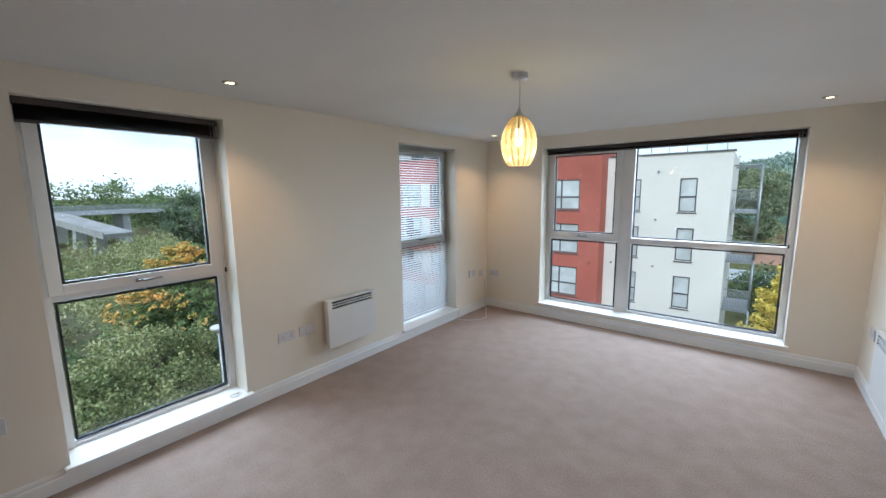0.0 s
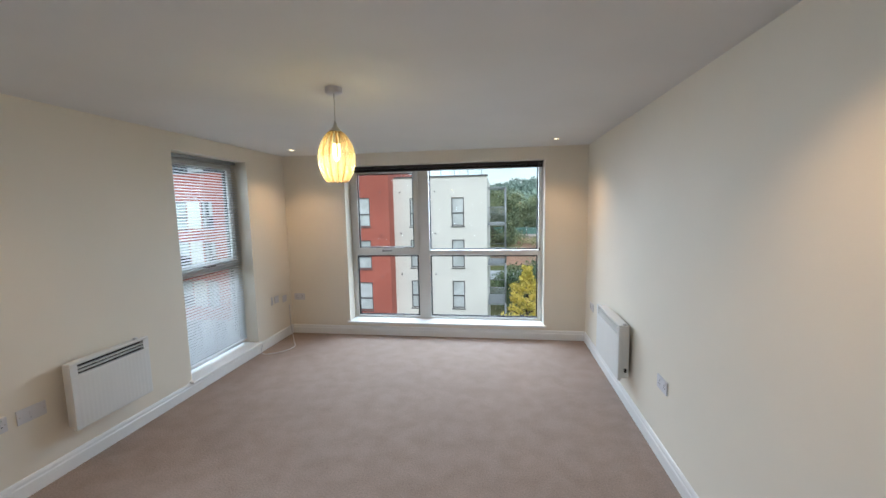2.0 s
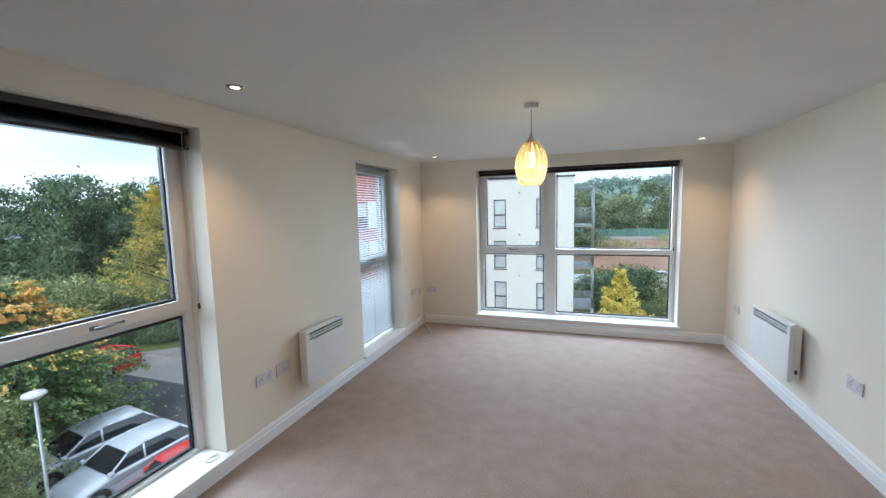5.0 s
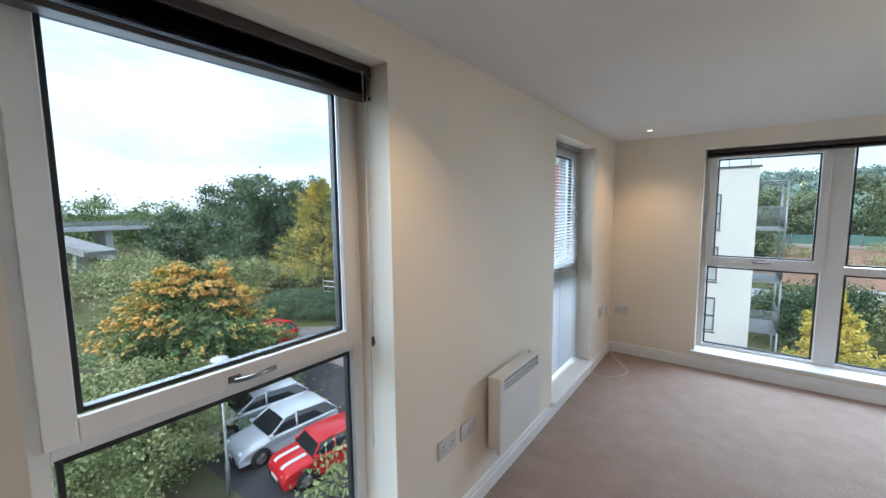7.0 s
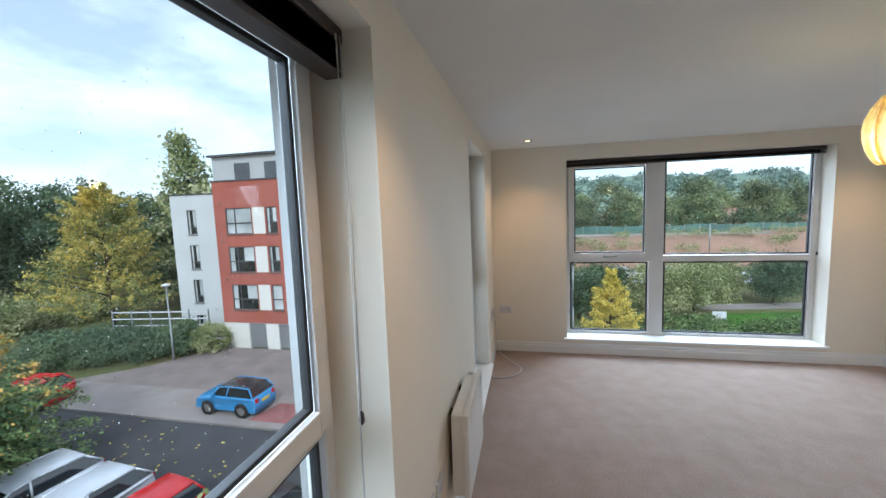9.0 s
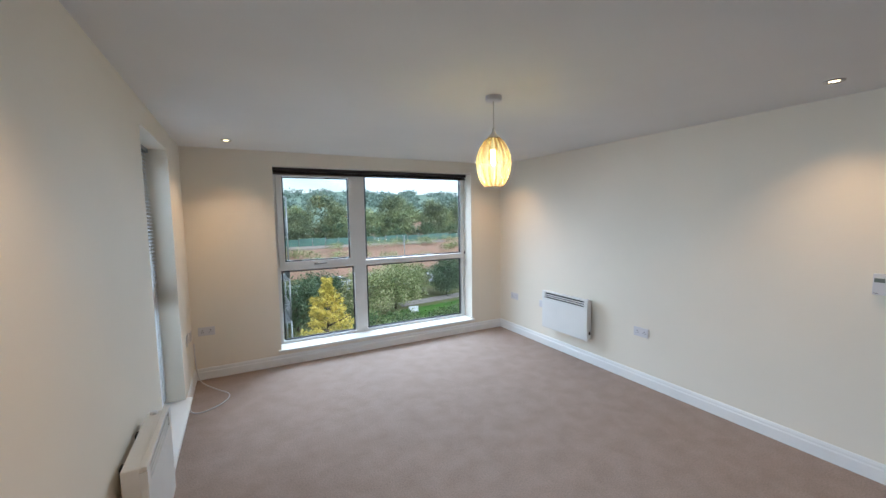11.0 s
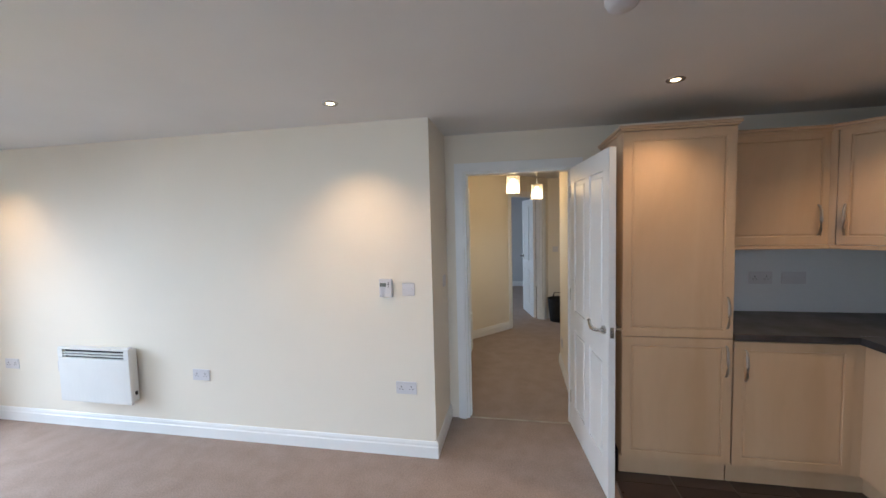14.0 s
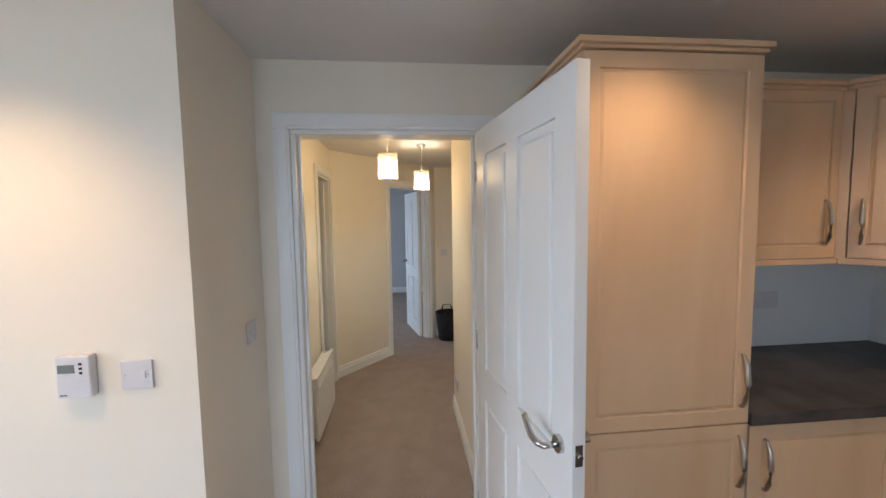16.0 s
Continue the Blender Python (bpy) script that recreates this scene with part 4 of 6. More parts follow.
for i, x in enumerate((0.255, -0.345, -0.945)):
    cabinet("base_cabinet", pose(x, CY - 0.02, 0, 0, 0, 180), 0.598, 0.61, 0.14, 0.89, [(0.145, 0.888, 0.54, 0.66)], "maple base cabinet below the worktop", 0.14)

bm = bmesh.new()
prof = [(FX - 0.01, -0.937), (FX - 0.01, CY + 0.03), (-1.58, CY + 0.03), (-1.58, YB), (XD, YB), (XD, -0.937)]
lo = [bm.verts.new((x, y, 0.895)) for x, y in prof]
hi = [bm.verts.new((x, y, 0.935)) for x, y in prof]
bm.faces.new(lo[::-1])
bm.faces.new(hi)
for i in range(len(prof)):
    j = (i + 1) % len(prof)
    bm.faces.new((lo[i], lo[j], hi[j], hi[i]))
bmesh.ops.bevel(bm, geom=[e for e in bm.edges if abs(e.verts[0].co.z - e.verts[1].co.z) < 0.001], offset=0.006, segments=3, affect="EDGES", profile=0.5)
wt = thing("worktop", pose(0, 0, 0), "dark slate laminate worktop turning the corner", "worktop")
part("slab", bm, WORKTOP, wt)
bm = bmesh.new()
box(bm, 0, -0.002, 0.9345, 0.67, 0.002, 0.9365)
jn = part("joint_strip", bm, CHROME, wt, "thin metal joint strip")
jn.matrix_basis = pose(FX + 0.004, CY + 0.026, 0, 0, 0, -88)
bm = bmesh.new()
box(bm, XD - 0.006, YB, 0.935, XD, -0.937, 1.395)
box(bm, -1.58, YB, 0.935, XD - 0.006, YB + 0.006, 1.395)
solid("splashback", bm, surf("pale_splashback", (0.76, 0.78, 0.79), 0.3, 0.03, 2, 60, 0.01), "pale grey splashback panel above the worktop", "splashback")


def cornice_rail(parent, wide, zt, zb, deep):
    bm = bmesh.new()
    box(bm, -0.001, -0.045, zt, wide + 0.001, deep, zt + 0.018, 0.004)
    box(bm, -0.001, -0.03, zt - 0.016, wide + 0.001, -0.0205, zt, 0.002)
    part("cornice", bm, MAPLE, parent, "moulded maple cornice")
    bm = bmesh.new()
    box(bm, -0.001, -0.026, zb - 0.026, wide + 0.001, 0.0, zb - 0.001, 0.004)
    part("pelmet", bm, MAPLE, parent, "maple light pelmet")


U0, U1 = 1.425, 2.12
w = cabinet("wall_cabinet", pose(0.768, -0.94, 0, 0, 0, -90), 0.645, 0.315, U0, U1, [(U0 + 0.003, U1 - 0.003, 0.575, U0 + 0.06)], "maple wall cabinet with a bow handle")
cornice_rail(w, 0.645, U1, U0, 0.315)
# the diagonal corner unit, its front between the two runs
ca, cb = Vector((0.752, -1.59, 0)), Vector((0.435, -1.885, 0))
ang = math.degrees(math.atan2(cb.y - ca.y, cb.x - ca.x))
w = thing("corner_wall_cabinet", pose(ca.x, ca.y, 0, 0, 0, ang), "maple corner wall cabinet with an angled door", "kitchen cabinet", "kitchen units")
length = (cb - ca).length
bm = bmesh.new()
inv = pose(ca.x, ca.y, 0, 0, 0, ang).inverted()
poly = [inv @ Vector((x, y, 0)) for x, y in ((0.745, -1.605), (XD, -1.605), (XD, YB), (0.425, YB), (0.425, -1.90))]
lo = [bm.verts.new((p.x, p.y, U0)) for p in poly]
hi = [bm.verts.new((p.x, p.y, U1)) for p in poly]
bm.faces.new(lo)
bm.faces.new(hi)
for i in range(5):
    j = (i + 1) % 5
    bm.faces.new((lo[i], lo[j], hi[j], hi[i]))
part("body", bm, MAPLE, w)
SD = 1 if (inv @ Vector((XD, YB, 0))).y > 0 else -1
bm = bmesh.new()
d = front(w, "door", 0.026, length - 0.026, U0 + 0.003, U1 - 0.003, y=-0.002)
for x0, x1 in ((-0.012, 0.022), (length - 0.022, length + 0.012)):
    boxpart("stile", w, MAPLE, x0, -0.02, U0, x1, 0.012, U1, 0.003)
bow_handle(d, 0.06, U0 + 0.06)
cornice_rail(w, length, U1, U0, 0.02)
for i, x in enumerate((0.425, -0.175, -0.775)):
    w = cabinet("wall_cabinet", pose(x, -1.89, 0, 0, 0, 180), 0.598, 0.312, U0, U1, [(U0 + 0.003, U1 - 0.003, 0.055, U0 + 0.06)], "maple wall cabinet with a bow handle")
    cornice_rail(w, 0.598, U1, U0, 0.312)
plate("socket", pose(XD - 0.006, -1.395, 1.175, 0, 0, EAST), 0.146, 0.086, "grey double socket above the worktop", "socket", "kitchen sockets")
plate("socket", pose(XD - 0.006, -1.60, 1.175, 0, 0, EAST), 0.146, 0.086, "white appliance switch plate above the worktop", "socket", "kitchen sockets", detail="spur")
plate("socket", pose(0.895, YB + 0.006, 1.19, 0, 0, 180), 0.146, 0.086, "grey double socket on the splashback", "socket", "kitchen sockets")


# ---- outdoors ----
G = -7.9                        # the ground, four storeys down


def leaves(n, envelope, size, rng, lumps=40, spread=0.5, flat=0.0):
    """Corner points and quads of n leaf clumps scattered about lumps inside an envelope (a function of rng giving points)."""
    heads = np.array([envelope(rng) for _ in range(lumps)])
    c = heads[rng.integers(0, lumps, n)] + rng.normal(0, spread, (n, 3)) * np.array([1, 1, 0.75])
    a = rng.normal(0, 1, (n, 3))
    a[:, 2] *= 1 - flat
    a /= np.linalg.norm(a, axis=1)[:, None]
    b = np.cross(a, rng.normal(0, 1, (n, 3)))
    b /= np.linalg.norm(b, axis=1)[:, None] + 1e-9
    s = size * rng.uniform(0.6, 1.4, (n, 1))
    a, b = a * s, b * s * 0.55
    pts = np.stack([c - a, c + b, c + a, c - b], 1).reshape(-1, 3)
    return pts


def quad_mesh(name, pts, material):
    me = bpy.data.meshes.new(name)
    n = len(pts) // 4
    me.from_pydata(pts.tolist(), [], np.arange(n * 4).reshape(n, 4).tolist())
    me.materials.append(material)
    return me


def cone_crown(h0, h1, r, power=0.72):
    def pick(rng):
        f = rng.uniform(0, 1) ** 1.25
        rad = r * (1 - f) ** power * math.sqrt(rng.uniform(0.25, 1)) + 0.05 * r
        a = rng.uniform(0, 2 * math.pi)
        return (rad * math.cos(a), rad * math.sin(a), h0 + f * (h1 - h0))
    return pick


def round_crown(h0, h1, r):
    def pick(rng):
        d = rng.normal(0, 1, 3)
        d /= np.linalg.norm(d)
        d *= rng.uniform(0.45, 1) ** 0.5
        return (d[0] * r, d[1] * r, (h0 + h1) / 2 + d[2] * (h1 - h0) / 2)
    return pick


def trunk_mesh(h, r, rng, reach, limbs=9):
    bm = bmesh.new()
    tube(bm, [(0, 0, 0), (0.03 * h * 0.2, 0, h * 0.3), (-0.02 * h * 0.2, 0.05, h * 0.65), (0, 0, h * 0.95)], r, 10, taper=[r * 1.25, r * 0.85, r * 0.5, r * 0.1])
    for i in range(limbs):
        z = h * (0.25 + 0.6 * i / limbs)
        a = rng.uniform(0, 6.28)
        k = reach * (1 - 0.6 * i / limbs)
        tube(bm, [(0, 0, z), (0.45 * k * math.cos(a), 0.45 * k * math.sin(a), z + 0.22 * k), (k * math.cos(a), k * math.sin(a), z + 0.5 * k)], r, 6, taper=[r * 0.45, r * 0.28, r * 0.06])
    return bm


def tree(x, y, h, r, material, label, seed, shape="round", n=7000, size=0.14, low=0.15, lumps=70, spread=0.35, z=G, name="tree"):
    rng = np.random.default_rng(seed)
    t = thing(name, pose(x, y, z), label, "tree" if name == "tree" else "shrub")
    part("trunk", trunk_mesh(h * 0.9, max(0.05, h * 0.018), rng, r * 0.75), BARK, t)
    env = cone_crown(h * low, h, r) if shape == "cone" else round_crown(h * low, h, r)
    crown = new("crown", quad_mesh("crown", leaves(n, env, size, rng, lumps, spread), material))
    crown.parent = t
    return t


def spray_leaves(rng, boughs, per, size, h0, h1, r, power, rise, droop, width, spread=1.0):
    """Leaves in flat layered sprays along boughs that leave a trunk between h0 and h1; gives corner points and how far out each leaf is."""
    f = (np.arange(boughs) + rng.uniform(0, 1, boughs)) / boughs
    az = np.arange(boughs) * 2.39996 + rng.normal(0, 0.35, boughs)
    reach = r * np.maximum(0.06, 1 - f) ** power * rng.uniform(0.72, 1.12, boughs)
    z0 = h0 + f * (h1 - h0)
    u = rng.uniform(0.18, 1, (boughs, per)) ** 0.75
    side = rng.uniform(-1, 1, (boughs, per)) * width * (1.32 - u) * np.sign(rng.uniform(-1, 1, (boughs, per)))
    fork = np.round(side * 5) / 5 * 0.6 + side * 0.4
    L = reach[:, None]
    along, across = u * L, fork * L
    z = z0[:, None] + rise * along * (1 + 0.8 * f[:, None]) - droop * u * u * L - 0.18 * np.abs(across) + rng.normal(0, 0.013, u.shape) * spread * (0.5 + L)
    ca, sa = np.cos(az)[:, None], np.sin(az)[:, None]
    c = np.stack([along * ca - across * sa, along * sa + across * ca, z], -1).reshape(-1, 3)
    c += rng.normal(0, 0.05 * spread, c.shape)
    d = np.stack([np.broadcast_to(ca, u.shape), np.broadcast_to(sa, u.shape), np.full(u.shape, -0.15)], -1).reshape(-1, 3) + rng.normal(0, 0.55, c.shape)
    d /= np.linalg.norm(d, axis=1)[:, None]
    b = np.cross(d, np.array([0, 0, 1.0]) + rng.normal(0, 0.5, c.shape))
    b /= np.linalg.norm(b, axis=1)[:, None] + 1e-9
    k = size * rng.uniform(0.6, 1.4, (len(c), 1))
    pts = np.stack([c - d * k, c + b * k * 0.5, c + d * k, c - b * k * 0.5], 1)
    return pts, u.reshape(-1), np.repeat(f, per)


def spray_tree(x, y, h, r, material, label, seed, boughs, per, size, low=0.12, power=0.7, rise=0.25, droop=0.2, width=0.55, tip=None, tip_from=0.72, name="tree", z=G, spread=1.0):
    """A tree of layered boughs; tip: the leaves' material towards the ends of the upper boughs."""
    rng = np.random.default_rng(seed)
    t = thing(name, pose(x, y, z), label, "tree" if name == "tree" else "shrub")
    part("trunk", trunk_mesh(h * 0.9, max(0.05, h * 0.016), rng, r * 0.7, 14), BARK, t)
    pts, u, f = spray_leaves(rng, boughs, per, size, h * low, h * 0.93, r, power, rise, droop, width, spread)
    turned = (u + 0.8 * (f - 0.5) + rng.normal(0, 0.07, len(u)) > tip_from) if tip else np.zeros(len(u), bool)
    crown = new("crown", quad_mesh("crown", pts[~turned].reshape(-1, 3), material))
    crown.parent = t
    if tip:
        tips = new("autumn_tips", quad_mesh("autumn_tips", pts[turned].reshape(-1, 3), tip))
        tips.parent = t
        tagged(tips, "orange leaves at branch tips")
    return t


# the ground: one sheet to the horizon, with a hollow for nothing
bm = bmesh.new()
bmesh.ops.create_grid(bm, x_segments=40, y_segments=40, size=1500)
bmesh.ops.translate(bm, vec=(0, 0, G), verts=bm.verts)
solid("ground", bm, ROUGHGRASS, "rough grass and scrub ground reaching far off", "ground")


def slab(name, pts, z0, z1, material, label, category):
    bm = bmesh.new()
    lo = [bm.verts.new((x, y, z0)) for x, y in pts]
    hi = [bm.verts.new((x, y, z1)) for x, y in pts]
    bm.faces.new(lo[::-1])
    bm.faces.new(hi)
    for i in range(len(pts)):
        j = (i + 1) % len(pts)
        bm.faces.new((lo[i], lo[j], hi[j], hi[i]))
    return solid(name, bm, material, label, category)


slab("road", [(-25.5, 5.9), (-3.6, 5.9), (-3.6, 14.75), (-29.0, 14.75), (-29.0, 17.2), (-38, 16.4), (-38, 12.0), (-26, 11.5)], G - 0.2, G + 0.02, ASPHALT, "dark asphalt access road and parking bays", "road")
slab("pavement", [(-29.0, 14.75), (-3.6, 14.75), (-3.6, 17.6), (-29.0, 17.6)], G - 0.2, G + 0.12, PAVING, "pale concrete pavement along the road", "pavement")
slab("pavement_yard", [(-30, 17.6), (-3.6, 17.6), (-3.6, 23.9), (-24.7, 23.9), (-27.0, 20.2)], G - 0.2, G + 0.11, BLOCKPAVE, "brown block paving in front of red block", "pavement")
slab("pavement_red", [(-15.7, 15.2), (-13.2, 15.2), (-13.0, 16.9), (-15.2, 16.9)], G + 0.1, G + 0.126, surf("red_paving", (0.33, 0.13, 0.12), 0.9, 0.14, 1.2, 20, 0.06), "worn red surfaced patch of pavement", "pavement")
slab("ground_gravel", [(-15.0, 17.7), (-10.0, 17.7), (-10.0, 23.8), (-18.0, 23.8)], G + 0.05, G + 0.125, surf("broken_stone", (0.36, 0.33, 0.30), 0.95, 0.3, 2.5, 12, 0.3, second=(0.20, 0.17, 0.14)), "loose grey stone beside the block", "ground")
slab("ground_verge", [(-60, -6), (-3.7, -6), (-3.7, 5.9), (-60, 5.9)], G - 0.2, G + 0.03, surf("leafy_soil", (0.12, 0.10, 0.055), 0.95, 0.25, 0.6, 14, 0.15, second=(0.08, 0.11, 0.035)), "leaf-strewn planted verge beside the bays", "ground")
slab("ground_lawn", [(9.5, 29.6), (26, 33.0), (26, 38.5), (11.0, 36.0)], G - 0.2, G + 0.03, GRASS, "mown green lawn", "lawn")
slab("pavement_path", [(12, 37.5), (30, 40.2), (30, 42.2), (12, 39.3)], G - 0.2, G + 0.035, PAVING, "pale path behind the lawn", "pavement")
slab("road_far", [(-10, 50), (70, 50), (70, 57), (-10, 57)], G - 0.2, G + 0.03, PALEHAZECONC, "pale far road with parked cars", "road")

# marking on the near bays
for i in range(6):
    x = -22.4 + i * 2.95
    slab("trim_bay_line", [(x - 0.5, 6.9), (x - 0.4, 6.9), (x + 0.5, 11.4), (x + 0.4, 11.4)], G + 0.02, G + 0.026, WHITEPAINT, "white painted parking bay line", "road marking")


# the block across the yard
def apartment_window(parent, x0, x1, z0, z1, y, pane=None, split=(0.5,), transom=0.42):
    f = new("window")
    f.parent = parent
    bm = bmesh.new()
    bar_frame(bm, x0 - 0.03, x1 + 0.03, z0 - 0.03, z1 + 0.03, 0.09, y + 0.03, y + 0.13)
    zt = z0 + (z1 - z0) * transom
    box(bm, x0 + 0.05, y + 0.04, zt - 0.04, x1 - 0.05, y + 0.12, zt + 0.04)
    for s in split:
        xs = x0 + (x1 - x0) * s
        box(bm, xs - 0.04, y + 0.045, z0 + 0.05, xs + 0.04, y + 0.115, z1 - 0.05)
    part("frame", bm, FRAMEGREY, f)
    boxpart("pane", f, pane or DARKPANE, x0 + 0.05, y + 0.09, z0 + 0.05, x1 - 0.05, y + 0.10, z1 - 0.05)
    if pane is DARKPANE and x1 - x0 > 0.8:
        boxpart("curtain", f, PALEGLOSS, x0 + 0.07, y + 0.082, z0 + 0.07, x0 + 0.07 + 0.17 * (x1 - x0), y + 0.089, z1 - 0.07, 0.0, "pale curtain behind the glass")
        boxpart("blind", f, PALEGLOSS, x0 + 0.58 * (x1 - x0), y + 0.082, zt + 0.05, x1 - 0.07, y + 0.089, z1 - 0.07, 0.0, "pale blind half lowered")
    boxpart("sill", f, FRAMEGREY, x0 - 0.06, y - 0.05, z0 - 0.09, x1 + 0.06, y + 0.09, z0 - 0.03)


block = thing("apartment_building", pose(0, 0, 0), "four-storey red and white rendered apartment block", "building")
STOREYS = [0.0, -2.72, -5.44]
YR, YW, YL = 24.0, 25.15, 25.75
red_wins = [(-23.7, -21.6), (-20.45, -19.6), (-17.2, -15.1), (-13.95, -13.1), (-10.35, -8.6)]
holes = [(a, b, 0.45 + s, 2.28 + s) for a, b in red_wins for s in STOREYS]
bm = bmesh.new()
wall_cells(bm, "x", YR, 0.4, -24.6, -7.35, -5.95, 4.15, [h for h in holes if h[2] > -5.9])
box(bm, -24.6, YR + 0.4, -5.95, -24.3, 34, 4.15)
box(bm, -7.65, YR + 0.4, -5.95, -7.35, 34, 4.15)
part("wall", bm, RENDERRED, block, "red rendered wall")
for k, (a, b) in enumerate(red_wins):
    for i, s in enumerate(STOREYS):
        if 0.45 + s > -5.9:
            apartment_window(block, a, b, 0.45 + s, 2.28 + s, YR, PALEGLOSS if (i + k) % 3 == 0 or k == 4 else DARKPANE, split=(0.34,) if b - a > 1.2 else ())
for x0, x1 in ((-21.5, -20.55), (-15.0, -14.05)):
    for s in STOREYS[:3]:
        boxpart("panel", block, RENDERWHITE, x0, YR - 0.02, 0.45 + s, x1, YR - 0.002, 2.28 + s, 0.0, "white infill panel")
bm = bmesh.new()
wall_cells(bm, "x", YR + 0.05, 0.35, -24.6, -7.35, G, -5.95, [(-22.6, -21.2, G, -6.0), (-20.2, -19.3, G, -6.0)])
part("base_wall", bm, RENDERWHITE, block, "white rendered base storey")
for x0, x1 in ((-22.6, -21.2), (-20.2, -19.3)):
    boxpart("service_door", block, surf("grey_door_paint", (0.22, 0.22, 0.22), 0.5, 0.06, 2, 30, 0.02), x0, YR + 0.15, G + 0.1, x1, YR + 0.2, -6.0, 0.0, "grey steel service door")
# white wings
rw = [(-6.28, -5.46), (-3.53, -2.71)]
bm = bmesh.new()
wall_cells(bm, "x", YW, 0.4, -7.35, -1.25, G, 3.5, [(a, b, 0.38 + s, 2.2 + s) for a, b in rw for s in STOREYS])
box(bm, -1.55, YW + 0.4, G, -1.25, 34, 3.5)
part("wall", bm, RENDERWHITE, block, "white rendered wall")
for k, (a, b) in enumerate(rw):
    for i, s in enumerate(STOREYS):
        apartment_window(block, a, b, 0.38 + s, 2.2 + s, YW, PALEGLOSS, split=(), transom=0.45)
bm = bmesh.new()
wall_cells(bm, "x", YL, 0.4, -30.2, -24.6, G, 3.45, [(-28.75, -27.9, 0.42 + s, 2.3 + s) for s in STOREYS] + [(-28.75, -27.9, -7.5, -6.0)])
box(bm, -30.2, YL + 0.4, G, -29.8, 34, 3.45)
part("wall", bm, surf("pale_grey_render", (0.62, 0.63, 0.62), 0.9, 0.05, 0.35, 30, 0.05), block, "pale grey rendered wall")
for s in STOREYS:
    apartment_window(block, -28.75, -27.9, 0.42 + s, 2.3 + s, YL, DARKPANE, split=(), transom=0.3)
apartment_window(block, -28.75, -27.9, -7.5, -6.0, YL, DARKPANE, split=(), transom=0.3)
boxpart("roof", block, RENDERGREY, -30.2, YL + 0.2, 3.2, -1.3, 34, 3.4)
for x0, x1, y, z in ((-24.68, -7.27, YR, 4.15), (-7.25, -1.17, YW, 3.5), (-30.28, -24.7, YL, 3.45)):
    boxpart("coping", block, FRAMEGREY, x0, y - 0.06, z, x1, y + 0.42, z + 0.09, 0.0, "dark metal parapet coping")
pent = boxpart("penthouse", block, RENDERGREY, -26.6, 26.4, 3.4, -10, 33, 6.25, 0.0, "grey clad set-back top storey")
boxpart("roof", pent, FRAMEGREY, -26.8, 26.1, 6.25, -9.7, 33.3, 6.4)
for x in (-24.6, -22, -19.5, -17):
    boxpart("window", pent, DARKPANE, x, 26.33, 4.5, x + 1.3, 26.39, 5.7)
bm = bmesh.new()
box(bm, -7.0, YW + 0.9, 3.5, -1.6, YW + 0.92, 4.3)
part("balustrade", bm, PANE, block, "glass roof terrace balustrade")
bm = bmesh.new()
for i in range(7):
    tube(bm, [(-7 + i * 0.9, YW + 0.88, 3.4), (-7 + i * 0.9, YW + 0.88, 4.35)], 0.02, 6)
tube(bm, [(-7, YW + 0.88, 4.35), (-1.6, YW + 0.88, 4.35)], 0.025, 6)
part("handrail", bm, GALV, block)
# overflow spouts on the walls
for x, y in ((-7.9, YR), (-24.0, YR), (-6.9, YW), (-4.6, YW)):
    for s in (2.6, -0.1, -2.8):
        bm = bmesh.new()
        tube(bm, [(x, y + 0.02, s), (x, y - 0.1, s)], 0.05, 8)
        part("vent", bm, FRAMEGREY, block)
# steel balconies at the wing's end
for s in STOREYS:
    b = new("balcony")
    b.parent = block
    x0, x1, y0, y1, z = -1.25, -0.05, 26.4, 29.2, s + 0.42
    boxpart("deck", b, GALV, x0, y0, z - 0.12, x1, y1, z)
    bm = bmesh.new()
    for p in ((x1, y0), (x1, y1)):
        tube(bm, [(p[0], p[1], z - 2.6), (p[0], p[1], z + (2.4 if s == 0 else 0))], 0.05, 8)
    tube(bm, [(x0, y0, z + 1.1), (x1, y0, z + 1.1), (x1, y1, z + 1.1), (x0, y1, z + 1.1)], 0.03, 6)
    if s == 0:
        tube(bm, [(x0, y0, z + 2.4), (x1, y0, z + 2.4), (x1, y1, z + 2.4), (x0, y1, z + 2.4)], 0.05, 6)
    part("post", bm, GALV, b, "galvanised steel frame")
    bm = bmesh.new()
    for i in range(18):
        x = x0 + (x1 - x0) * i / 17
        tube(bm, [(x, y0, z), (x, y0, z + 1.1)], 0.012, 4)
    for i in range(26):
        y = y0 + (y1 - y0) * i / 25
        tube(bm, [(x1, y, z), (x1, y, z + 1.1)], 0.012, 4)
    part("railing", bm, GALV, b)


